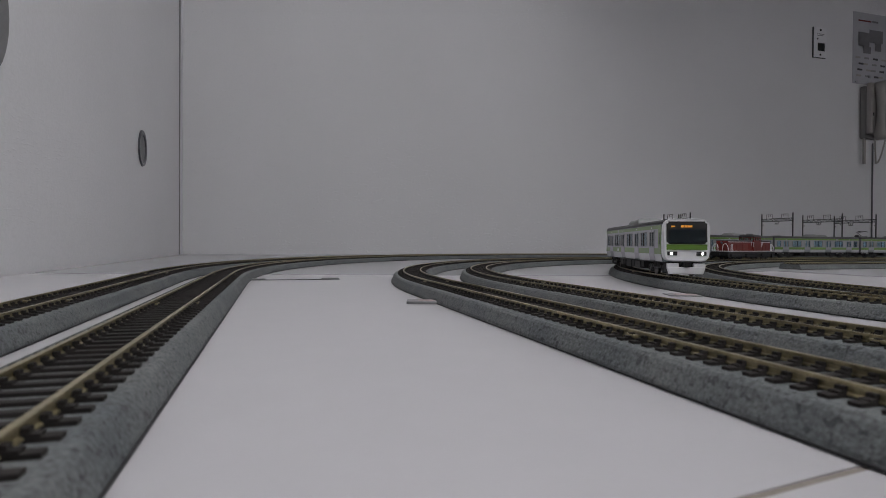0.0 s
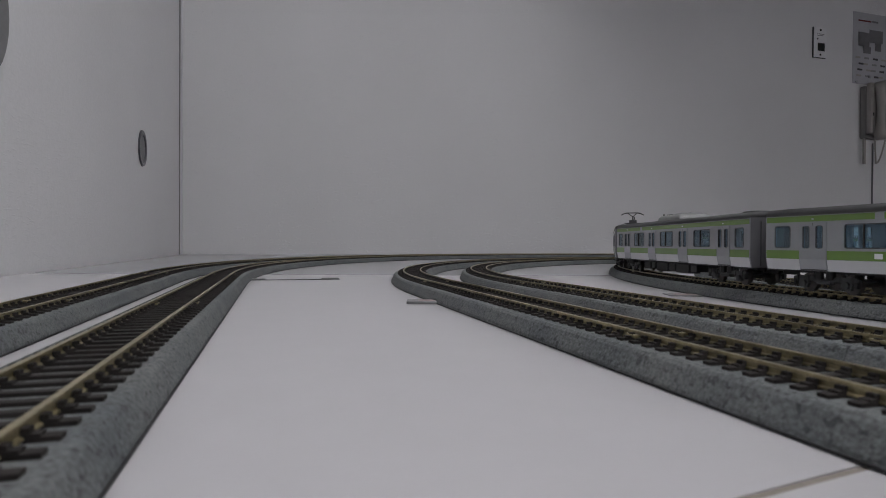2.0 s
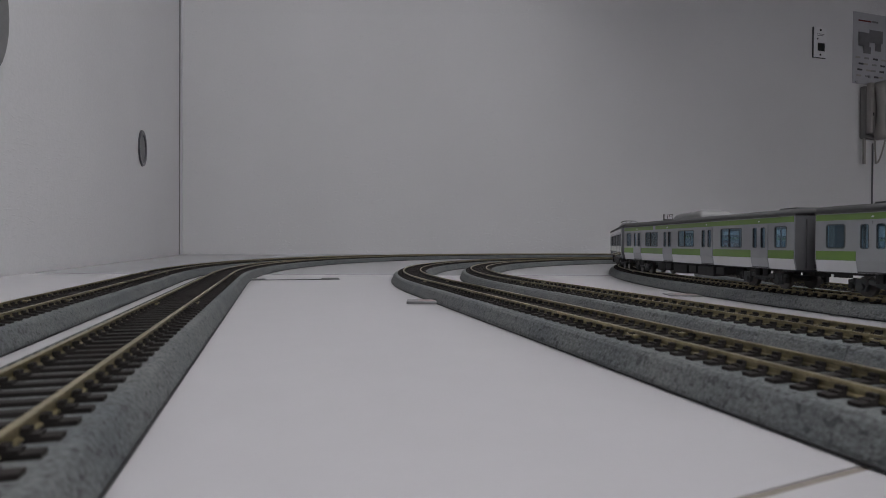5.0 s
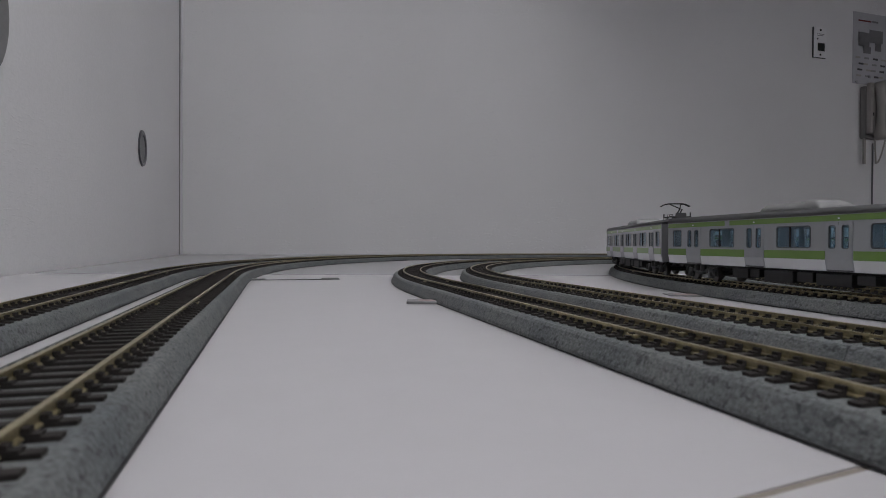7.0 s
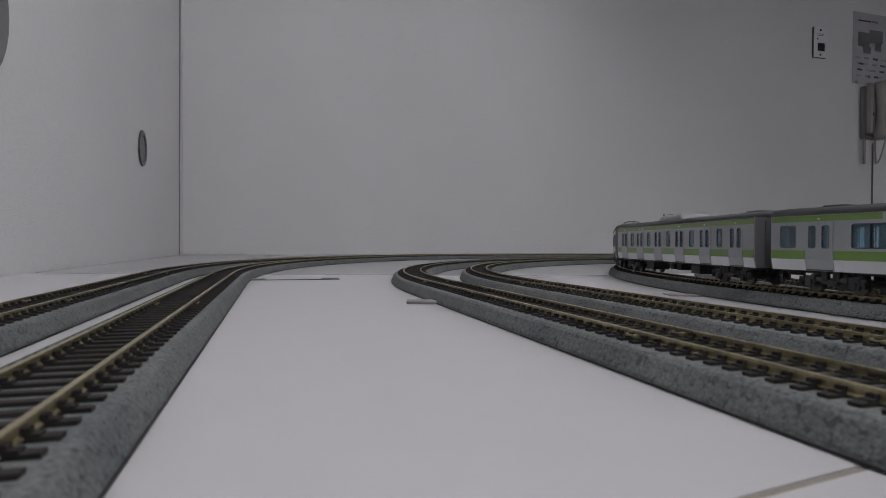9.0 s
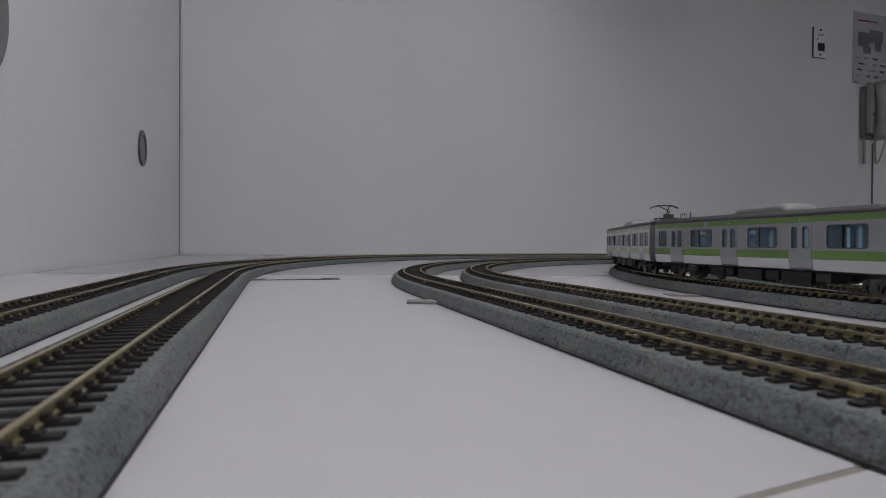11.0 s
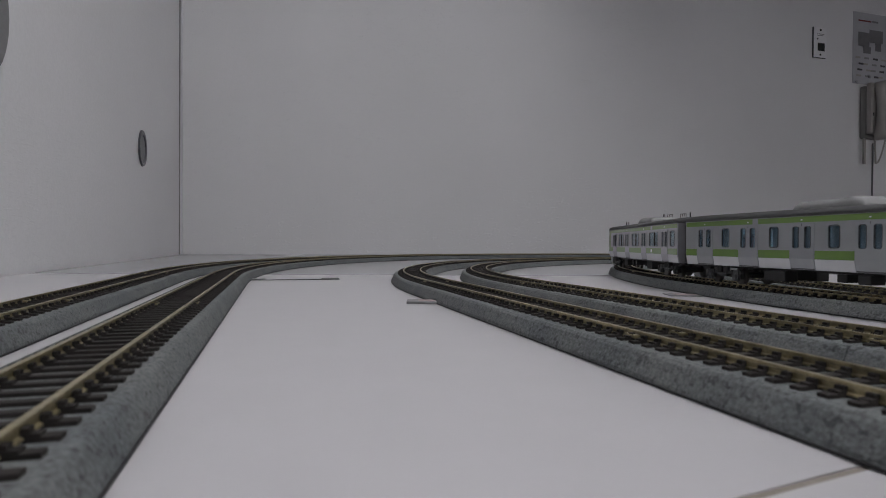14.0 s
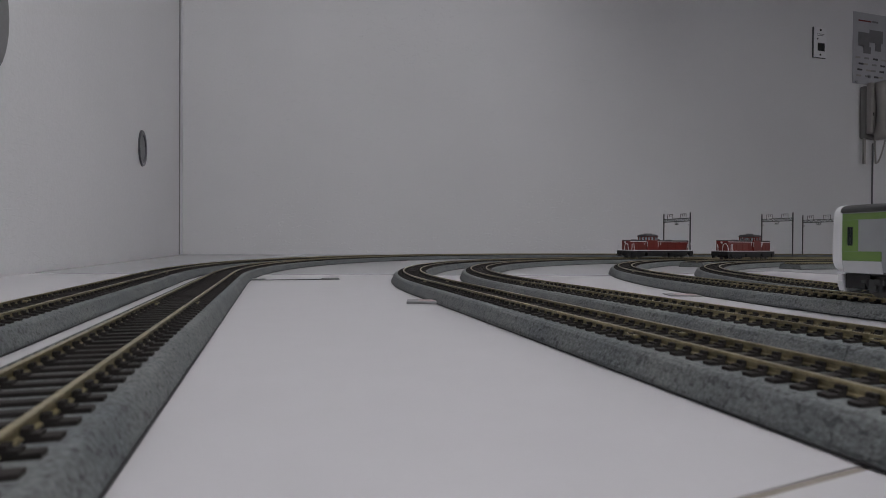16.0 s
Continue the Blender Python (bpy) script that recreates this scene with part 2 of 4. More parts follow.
def table(points, mat, label, legs):
    w = thing("table", label, "table", "tables under the tracks")
    part("tabletop", prism(points, -0.028, 0.0), mat, w)
    cx, cy = sum(p[0] for p in points) / len(points), sum(p[1] for p in points) / len(points)
    inner = [(cx + (x - cx) * 0.985, cy + (y - cy) * 0.985) for x, y in points]
    part("apron", prism(inner, -0.075, -0.0282), EDGE, w)
    for x, y in legs:
        part("leg", box(x - 0.025, x + 0.025, y - 0.025, y + 0.025, FLOOR, -0.0752), METAL, w)


SEAM = lambda x: 0.0691 + 0.14 * (x - 0.0939)
FAR_EDGE = [(0.36, 0.58), (0.69, 0.645), (0.71, 0.20)]  # far outline of the white table


def tables():
    x0, x1 = WALL_L + 0.006, 3.2
    sl = lambda d: [(x0, SEAM(x0) + d), (x1, SEAM(x1) + d)]
    table([(x0, -3.2), (x1, -3.2), *sl(-0.0009)[::-1]], WHITE_TOP, "white laminate table carrying the model railway", [(x0 + 0.1, -3.1), (x1 - 0.1, -3.1), (x0 + 0.1, -1.5), (x1 - 0.1, -1.5), (x1 - 0.1, 0.3), (x0 + 0.1, -0.15)])
    edging = thing("edge_strip", "thin brownish edging strip between two tabletops", "edging")
    part("strip", prism([*sl(-0.0008), *sl(0.0008)[::-1]], -0.027, -0.0002), EDGE, edging)
    far = [(x0, 0.745), *FAR_EDGE]
    table([(x0, SEAM(x0) + 0.0009), (0.71, SEAM(0.71) + 0.0009), *far[:0:-1][1:], far[0]], WHITE_TOP, "white laminate table under the near bends", [(x0 + 0.1, 0.2), (x0 + 0.1, 0.6), (0.6, 0.4)])
    table([(x0, 0.7495), (0.36, 0.5845), (0.693, 0.649), (0.713, SEAM(0.713) + 0.001), (x1, SEAM(x1) + 0.001), (x1, WALL_B - 0.004), (x0, WALL_B - 0.004)], GREY_TOP, "pale grey laminate table against the wall", [(x0 + 0.1, 0.9), (x1 - 0.1, 0.80), (x0 + 0.1, 1.7), (x1 - 0.1, 1.7)])


# ---- tracks ----
GAUGE = 0.01675
PITCH = {"A": 0.0070, "B": 0.0060, "C": 0.0060, "D": 0.0068, "E": 0.0060}  # sleeper spacing by pair of tracks
TRACKS = {"A1": (-0.1018, 0.5515, 0.9513), "A2": (-0.0434, 0.5264, 0.9164), "B1": (0.1132, 0.3966, 0.6627), "B2": (0.1768, 0.3695, 0.6308),
          "C1": (0.301, 0.195, 0.79), "C2": (0.3425, 0.100, 0.73), "D": (0.78, 0.70, 0.0), "E": (0.361, 0.195, 0.73)}  # D: straight siding, E: far bend beside the running track
FIRST = {"E": 0.61}  # share of the bend that is left out
START, END_X = -0.32, 2.95
LONG_START = -3.05  # the running track goes on behind the camera


def along(track, s):
    """Point and heading on a track's centre line. s = 0 where the bend begins, growing away from the camera."""
    x, y, r = TRACKS[track]
    if r == 0:
        return Vector((x + s, y, 0)), Vector((1, 0, 0))
    if s <= 0:
        return Vector((x, y + s, 0)), Vector((0, 1, 0))
    if s <= r * math.pi / 2:
        a = s / r
        return Vector((x + r - r * math.cos(a), y + r * math.sin(a), 0)), Vector((math.sin(a), math.cos(a), 0))
    return Vector((x + r + s - r * math.pi / 2, y + r, 0)), Vector((1, 0, 0))


def sweep(track, s0, s1, profile):
    x, y, r = TRACKS[track]
    n = 1 if s1 <= 1e-6 or s0 >= r * math.pi / 2 - 1e-6 else 12
    rings = []
    for i in range(n + 1):
        p, d = along(track, s0 + (s1 - s0) * i / n)
        side = Vector((d.y, -d.x, 0))
        rings.append([p + side * u + Vector((0, 0, v)) for u, v in profile])
    return loft(rings)


BED = [(-0.0200, 0.0007), (-0.0198, 0.0018), (-0.0176, 0.0066), (-0.0167, 0.0075), (-0.0152, 0.0078), (-0.0136, 0.0077), (0.0136, 0.0077), (0.0152, 0.0078), (0.0167, 0.0075), (0.0176, 0.0066), (0.0198, 0.0018), (0.0200, 0.0007)]
FOOT = [(-0.0203, 0.0002), (-0.0203, 0.0008), (0.0203, 0.0008), (0.0203, 0.0002)]
RAILS = [(-0.0011, 0.00815), (0.0011, 0.00815), (0.0011, 0.0085), (0.0004, 0.0087), (0.0004, 0.0097), (0.00065, 0.0099), (0.00065, 0.0106), (-0.00065, 0.0106), (-0.00065, 0.0099), (-0.0004, 0.0097), (-0.0004, 0.0087), (-0.0011, 0.0085)]


def sleeper_bmesh(bm=None, m=None):
    bm = bm or bmesh.new()
    m = m or Matrix()
    add_box(bm, -0.0140, 0.0140, -0.0012, 0.0012, 0.0066, 0.0085, m=m)
    for sx in (-1, 1):
        for o in (-1, 1):
            c = sx * GAUGE / 2 + o * 0.0020
            add_box(bm, c - 0.0011, c + 0.0011, -0.0011, 0.0011, 0.0081, 0.0090, m=m)
            c = sx * GAUGE / 2 + o * 0.0011
            add_box(bm, c - 0.0006, c + 0.0006, -0.0009, 0.0009, 0.0084, 0.0098, m=m)
    return bm


def track_pieces():
    master = mesh_of("sleeper", sleeper_bmesh(), SLEEPER)
    for name, (x, y, r) in TRACKS.items():
        bend = r * math.pi / 2
        cuts = [0.0]
        if name in FIRST:
            cuts = [bend * FIRST[name]]
        while r and name not in FIRST and y + cuts[0] > (LONG_START if name == "C1" else START):
            cuts.insert(0, cuts[0] - 0.246)
        cuts += [bend * i / 4 for i in range(1, 5) if bend * i / 4 > cuts[0] + 0.05] if r else []
        while x + r + cuts[-1] - bend < END_X:
            cuts.append(cuts[-1] + 0.369)
        for s0, s1 in zip(cuts, cuts[1:]):
            curved = r > 0 and 0 <= s0 < bend - 1e-6
            w = thing("track_section", ("curved" if curved else "straight") + " model track on moulded grey ballast bed", "model track", "track sections on the tables")
            part("roadbed", sweep(name, s0, s1 - 0.0003, BED), BALLAST, w, "grey speckled moulded ballast")
            # thin black strip at the bottom edge, slightly wider than the bed
            part("base_plate", sweep(name, s0, s1 - 0.0003, FOOT), BLACK, w, "thin black strip along the bottom of the roadbed")
            for sx in (-1, 1):
                part("rail", sweep(name, s0, s1 - 0.0004, [(u + sx * GAUGE / 2, v) for u, v in RAILS]), RAIL_SIDE, w, "brown-sided metal rail")
            n = max(1, round((s1 - s0) / PITCH[name[0]]))
            near = r > 0 and s0 < 0.45 and -0.6 < along(name, s0)[0].y < 0.85
            bm = None if near else bmesh.new()
            verts, faces = [], []
            for i in range(n):
                s = s0 + (i + 0.5) * (s1 - s0) / n
                p, d = along(name, s)
                m = Matrix.Translation(p) @ Matrix.Rotation(math.atan2(d.y, d.x) - math.pi / 2, 4, "Z")
                if near:
                    o = new("sleeper", master)
                    o.parent = w
                    o.matrix_basis = m
                else:
                    k = len(verts)
                    verts += [m @ v.co for v in master.vertices]
                    faces += [[k + j for j in p_.vertices] for p_ in master.polygons]
            if not near:
                bm.free()
                me = bpy.data.meshes.new("sleeper")
                me.from_pydata([tuple(v) for v in verts], [], faces)
                me.materials.append(SLEEPER)
                o = tagged(new("sleeper", me), kind="stuff")
                o.parent = w
            else:
                for sx in (-1, 1):
                    p, d = along(name, s1 - 0.003)
                    side = Vector((d.y, -d.x, 0))
                    j = part("rail_joiner", box(-0.0019, 0.0019, -0.0028, 0.0028, 0.0083, 0.0095, 0.0004), RAIL_SIDE, w)
                    j.matrix_basis = Matrix.Translation(p + side * sx * GAUGE / 2) @ Matrix.Rotation(math.atan2(d.y, d.x) - math.pi / 2, 4, "Z")


# ---- the green and silver train ----
HALF, HW = 0.1219, 0.0184
SILL, EAVE, TOP = 0.0122, 0.0438, 0.0477
WIN0, WIN1 = 0.0252, 0.0369
DOOR_W = 0.0163
PITCH_CAR = 0.25
RUN = (-0.1816, 0.17547, 0.0003315)  # metres run by the head of the train: constant, speed and slow gain in speed
BOGIE_X = 0.0863


def side_panel(x0, x1, z0, z1, holes, sy, thick=0.0006, outer=HW):
    """One sheet of a car side with window openings (xa, xb, za, zb) cut through it."""
    xs = sorted({x0, x1, *(h[0] for h in holes), *(h[1] for h in holes)})
    zs = sorted({z0, z1, *(h[2] for h in holes), *(h[3] for h in holes), *([0.0186] if z0 < 0.0186 < z1 else [])})
    bm = bmesh.new()
    grid = [[[bm.verts.new((x, sy * (outer - d), z)) for z in zs] for x in xs] for d in (0.0, thick)]
    nx, nz = len(xs) - 1, len(zs) - 1

    def solid(i, k):
        if not (0 <= i < nx and 0 <= k < nz):
            return False
        cx, cz = (xs[i] + xs[i + 1]) / 2, (zs[k] + zs[k + 1]) / 2
        return not any(a < cx < b and c < cz < d for a, b, c, d in holes)

    o, n = grid
    for i in range(nx):
        for k in range(nz):
            if not solid(i, k):
                continue
            bm.faces.new((o[i][k], o[i + 1][k], o[i + 1][k + 1], o[i][k + 1]))
            bm.faces.new((n[i][k], n[i][k + 1], n[i + 1][k + 1], n[i + 1][k]))
            for di, dk, a, b in ((-1, 0, (i, k), (i, k + 1)), (1, 0, (i + 1, k), (i + 1, k + 1)), (0, -1, (i, k), (i + 1, k)), (0, 1, (i, k + 1), (i + 1, k + 1))):
                if not solid(i + di, k + dk):
                    bm.faces.new((o[a[0]][a[1]], o[b[0]][b[1]], n[b[0]][b[1]], n[a[0]][a[1]]))
    bmesh.ops.delete(bm, geom=[v for v in bm.verts if not v.link_faces], context="VERTS")
    bmesh.ops.recalc_face_normals(bm, faces=bm.faces)
    return bm


def roof_mesh(back, front):
    prof = []
    for i in range(13):
        a = math.pi * i / 12
        prof.append((math.copysign(abs(math.cos(a)) ** 0.55, math.cos(a)) * (HW + 0.0001), EAVE + (TOP - EAVE) * math.sin(a) ** 0.8))
    prof += [(-HW + 0.0006, EAVE - 0.0008), (HW - 0.0006, EAVE - 0.0008)]
    return loft([[(x, u, v) for u, v in prof] for x in (back, front)])


def cooler_mesh():
    rings = []
    for x, k in ((-0.0245, 0.35), (-0.0235, 0.62), (-0.0210, 0.80), (-0.012, 0.82), (0.005, 0.82), (0.0075, 0.90), (0.0105, 0.98), (0.0140, 1.0), (0.0175, 0.96), (0.0205, 0.84), (0.0230, 0.58), (0.0245, 0.2)):
        ring = []
        for i in range(11):
            a = math.pi * i / 10
            ring.append((x, math.copysign(abs(math.cos(a)) ** 0.42, math.cos(a)) * 0.0128, TOP - 0.0026 + (0.0026 + 0.0054 * k) * math.sin(a) ** 0.5))
        rings.append(ring)
    return loft([[(x * 0.92 - 0.010, y, z) for x, y, z in ring] for ring in rings])


def bogie(parent, x):
    b = part("bogie", box(-0.0150, 0.0150, -0.0125, 0.0125, 0.0062, 0.0078, 0.0006), BOGIE, parent, "dark grey bogie frame")
    b.matrix_basis = pose(x, 0, 0)
    for sy in (-1, 1):
        ya, yb = sorted((sy * 0.0128, sy * 0.0146))
        half = [(0.0, 0.0048), (0.0040, 0.0048), (0.0050, 0.0064), (0.0090, 0.0066), (0.0100, 0.0052), (0.0104, 0.0032), (0.0110, 0.0027), (0.0152, 0.0027), (0.0158, 0.0032), (0.0162, 0.0060), (0.0176, 0.0070), (0.0198, 0.0072), (0.0198, 0.0086), (0.0158, 0.0094), (0.0064, 0.0090), (0.0048, 0.0078), (0.0, 0.0076)]
        outline = half + [(-x_, z_) for x_, z_ in half[-2:0:-1]]
        bm = bmesh.new()
        va, vb = [bm.verts.new((x_, ya, z_)) for x_, z_ in outline], [bm.verts.new((x_, yb, z_)) for x_, z_ in outline]
        bm.faces.new(va)
        bm.faces.new(vb[::-1])
        for k in range(len(outline)):
            n = (k + 1) % len(outline)
            bm.faces.new((va[k], va[n], vb[n], vb[k]))
        bmesh.ops.recalc_face_normals(bm, faces=bm.faces)
        for sx in (-1, 1):
            part("axle_box", disc(0.0021, 0.0012, Matrix.Translation((sx * 0.0131, sy * 0.0150, 0.0052)) @ Matrix.Rotation(math.pi / 2, 4, "X"), 16, 0.0003), BOGIE, b)
        part("damper", box(-0.0046, 0.0046, min(sy * 0.0146, sy * 0.0156), max(sy * 0.0146, sy * 0.0156), 0.0052, 0.0068, 0.0003), BOGIE, b)
        part("side_frame", bm, BOGIE, b)
        for sx in (-1, 1):
            part("axle_spring", rods([((sx * o, sy * 0.0140, 0.0058), (sx * o, sy * 0.0140, 0.0096)) for o in (0.0098, 0.0166)], 0.0010, 8), BLACK, b)
            part("bogie_step", box(sx * 0.0185 - 0.0010, sx * 0.0185 + 0.0010, min(sy * 0.0128, sy * 0.0150), max(sy * 0.0128, sy * 0.0150), 0.0040, 0.0074, 0.0002), BLACK, b)
        spring = bmesh.new()
        for sx in (-1, 1):
            add_rod(spring, (sx * 0.0035, sy * 0.0140, 0.0075), (sx * 0.0035, sy * 0.0140, 0.0118), 0.0022, 12)
        part("air_spring", spring, BLACK, b)
    for sx in (-1, 1):
        for sy in (-1, 1):
            m = Matrix.Translation((sx * 0.0131, sy * 0.0092, 0.0054)) @ Matrix.Rotation(math.pi / 2, 4, "X")
            part("wheel", disc(0.0054, 0.0028, m, 28, 0.0004), WHEEL, b, "dark steel wheel")
        part("axle", rods([((sx * 0.0131, -0.009, 0.0054), (sx * 0.0131, 0.009, 0.0054))], 0.0011), WHEEL, b)
    return b


def pantograph(parent, x):
    p = part("pantograph", box(-0.012, 0.012, -0.0085, 0.0085, TOP + 0.0014, TOP + 0.0024, 0.0003), BLACK, parent, "raised single-arm pantograph, dark metal")
    p.matrix_basis = pose(x, 0, 0)
    for sx in (-1, 1):
        for sy in (-1, 1):
            part("insulator", disc(0.0011, 0.0022, pose(sx * 0.010, sy * 0.0075, TOP + 0.0004), 10), WHITE, p)
    z = TOP + 0.0028
    part("lower_arm", rods([((-0.004, 0, z), (0.011, 0, z + 0.0060)), ((0.000, 0.0015, z), (0.0112, 0.0015, z + 0.0052))], 0.0006), BLACK, p)
    part("upper_arm", rods([((0.011, 0.0, z + 0.0060), (-0.006, 0.0045, z + 0.0106)), ((0.011, 0.0, z + 0.0060), (-0.006, -0.0045, z + 0.0106))], 0.0005), BLACK, p)
    part("housing", box(0.0125, 0.0155, -0.004, 0.004, TOP - 0.0006, TOP + 0.0052, 0.0005), ROOF, p)
    for o in (-0.0018, 0.0018):
        pts = [(-0.006 + o, y, z + 0.0110 - 0.0024 * (max(0, abs(y) - 0.0055) / 0.0065) ** 1.6) for y in (-0.012, -0.010, -0.0080, -0.0055, 0, 0.0055, 0.0080, 0.010, 0.012)]
        part("contact_strip", tube(pts, 0.0005, 6), BLACK, p)
    part("head_frame", rods([((-0.0105, y, z + 0.0104), (-0.0015, y, z + 0.0108)) for y in (-0.006, 0.006)], 0.0004), BLACK, p)
    for o in (p, *p.children):
        for v in o.data.vertices:
            v.co.x *= 0.8


def window_ring(x0, x1, z0, z1, y, sy, edge=0.0006, r=0.0011, depth=0.0005):
    """A thin frame with rounded corners round an opening; it hides the square corners of the hole."""
    def outline(a, b, c, d, rad):
        pts = []
        for cx, cz, a0 in ((b - rad, d - rad, 0), (a + rad, d - rad, 90), (a + rad, c + rad, 180), (b - rad, c + rad, 270)):
            for k in range(5):
                t = radians(a0 + 22.5 * k)
                pts.append((cx + rad * math.cos(t), cz + rad * math.sin(t)))
        return pts
    out, inn = outline(x0 - edge, x1 + edge, z0 - edge, z1 + edge, r + edge), outline(x0, x1, z0, z1, r)
    bm = bmesh.new()
    rows = [[bm.verts.new((u, sy * yy, v)) for u, v in pts] for pts, yy in ((out, y - 0.0001), (out, y + 0.00012), (inn, y + 0.00012), (inn, y - depth))]
    n = len(out)
    for a, b in zip(rows, rows[1:]):
        for i in range(n):
            j = (i + 1) % n
            bm.faces.new((a[i], a[j], b[j], b[i]))
    bmesh.ops.recalc_face_normals(bm, faces=bm.faces)
    return bm


def taper(root):
    """The body sides lean in towards the sill."""
    seen = set()
    for o in root.children_recursive:
        if o.data and o.data.name not in seen and o.name.split(".")[0] in ("body_side", "lower_panel", "door", "door_seam", "kick_plate", "end_wall"):
            seen.add(o.data.name)
            for v in o.data.vertices:
                if abs(v.co.y) > 0.016 and v.co.z < 0.0186:
                    v.co.y -= math.copysign((0.0186 - v.co.z) * 0.20, v.co.y)


FOUR = ((-0.0908, -0.0303, 0.0303, 0.0908), ((-0.0605, 0.0118), (0.0, 0.0118), (0.0605, 0.0118), (-0.1103, 0.0048), (0.1103, 0.0048)))
SIX = ((-0.1013, -0.0608, -0.0203, 0.0203, 0.0608, 0.1013), ((-0.0810, 0.0030), (-0.0405, 0.0030), (0.0, 0.0030), (0.0405, 0.0030), (0.0810, 0.0030)))

CAB = ((-0.0908, -0.0303, 0.0303, 0.0848), ((-0.0605, 0.0118), (0.0, 0.0118), (0.0576, 0.0093), (-0.1103, 0.0048)))


def car(cab=False, panto=False, lit=False, layout=FOUR):
    DOORS, all_wins = layout
    label = "silver green-striped train car" + (" with lit cab end" if lit else "") + (" with raised pantograph" if panto else "") + (" with six doors a side" if layout is SIX else "") + ", running on track"
    w = thing("train_car", label, "train car", "cars of the green and silver train")
    front = HALF - (0.0085 if cab else 0)
    for sy in (-1, 1):
        wins = [v for v in all_wins if not (cab and v[0] > 0.1)]
        holes = [(c - h, c + h, WIN0, WIN1) for c, h in wins]
        for d in DOORS:
            for o in (-1, 1):
                c = d + o * 0.0040
                holes.append((c - 0.0019, c + 0.0019, 0.0248, 0.0368))
        if cab:
            holes.append((front - 0.0058, front - 0.0028, 0.0262, 0.0358))
        part("body_side", side_panel(-HALF, front, SILL, EAVE, holes, sy), STEEL, w, "brushed silver body side")
        # pale lower panels and stripes, interrupted by the doors
        edges = [-HALF + 0.0006] + [d + o * (DOOR_W / 2 + 0.0004) for d in DOORS for o in (-1, 1)] + [front - 0.0003]
        y0, y1 = sy * (HW + 0.00002), sy * (HW + 0.00022)
        for a, b in zip(edges[::2], edges[1::2]):
            part("lower_panel", box(a, b, min(y0, y1), max(y0, y1), SILL + 0.0001, 0.0184), PALE, w, "pale lower body panel")
            part("waist_stripe", box(a, b, min(y0, y1), max(y0, y1), 0.0185, 0.0233), GREEN, w, "green waist stripe")
        part("eave_stripe", box(-HALF + 0.0006, front - 0.0003, min(y0, y1), max(y0, y1), 0.0394, 0.0426), GREEN, w, "green stripe under the roof edge")
        part("gutter", box(-HALF, front, min(y0, sy * (HW + 0.0005)), max(y0, sy * (HW + 0.0005)), 0.0429, 0.0438), ROOF, w)
        for c, h in wins:
            q = part("window", window_ring(c - h, c + h, WIN0, WIN1, HW, sy), FRAME, w, "dark rounded window surround")
            yy = sy * (HW - 0.0004)
            part("pane", box(c - h, c + h, yy - 0.0001, yy + 0.0001, WIN0, WIN1), GLASS, q, "bluish clear pane")
            if h > 0.006:
                part("mullion", box(c - 0.0025, c - 0.0017, min(yy, y1), max(yy, y1), WIN0, WIN1), BLACK, q)
        for d in DOORS:
            dh = [(d + o * 0.0040 - 0.0019, d + o * 0.0040 + 0.0019, 0.0248, 0.0368) for o in (-1, 1)]
            q = part("door", side_panel(d - DOOR_W / 2, d + DOOR_W / 2, 0.0126, 0.0387, dh, sy, 0.00035, HW + 0.00035), DOOR_STEEL, w, "closed grey double door")
            for o in (-1, 1):
                yy = sy * (HW - 0.0003)
                c = d + o * 0.0040
                part("pane", box(c - 0.0019, c + 0.0019, yy - 0.0001, yy + 0.0001, 0.0248, 0.0368), GLASS, q)
                part("window_frame", window_ring(c - 0.0019, c + 0.0019, 0.0248, 0.0368, HW + 0.00035, sy, 0.0003, 0.0010), FRAME, q)
            yy0, yy1 = sy * (HW + 0.00036), sy * (HW + 0.00042)
            part("door_seam", box(d - 0.00012, d + 0.00012, min(yy0, yy1), max(yy0, yy1), 0.0128, 0.0386), BLACK, q)
            part("kick_plate", box(d - DOOR_W / 2 + 0.0003, d + DOOR_W / 2 - 0.0003, min(yy0, sy * (HW + 0.0007)), max(yy0, sy * (HW + 0.0007)), 0.0124, 0.0131), ROOF, q)
        for d in DOORS:
            part("door_lamp", box(d - 0.0005, d + 0.0005, min(y1, sy * (HW + 0.0006)), max(y1, sy * (HW + 0.0006)), 0.0404, 0.0411, 0.0001), WHITE, w)
        if cab:
            part("emblem", box(-0.0570, -0.0530, min(y1, sy * (HW + 0.00030)), max(y1, sy * (HW + 0.00030)), 0.0196, 0.0222), WHITE, w, "small white mark on the stripe")
        part("side_display", box(-0.0570, -0.0525, min(y0, sy * (HW + 0.0003)), max(y0, sy * (HW + 0.0003)), 0.0392, 0.0426), DOOR_STEEL, w)
        if cab:
            part("cab_side", side_panel(front - 0.0084, front - 0.0002, 0.0234, 0.0393, [(front - 0.0058, front - 0.0028, 0.0262, 0.0358)], sy, 0.0002, HW + 0.00024), GREEN, w, "green panel round the cab door")
            yy = sy * (HW - 0.0003)
            part("cab_window", box(front - 0.0058, front - 0.0028, yy - 0.0001, yy + 0.0001, 0.0262, 0.0358), DARK_GLASS, w)
        part("lining", side_panel(-HALF + 0.001, front - 0.002, SILL + 0.0012, EAVE - 0.001, holes, sy, 0.0003, HW - 0.0009), LINING, w, "pale blue-grey inner lining")
        part("seat_row", box(-0.112, 0.100 if cab else 0.112, sy * 0.0145 - 0.0022, sy * 0.0145 + 0.0022, 0.0155, 0.0205, 0.0005), SEAT, w, "blue-grey row of seats inside")
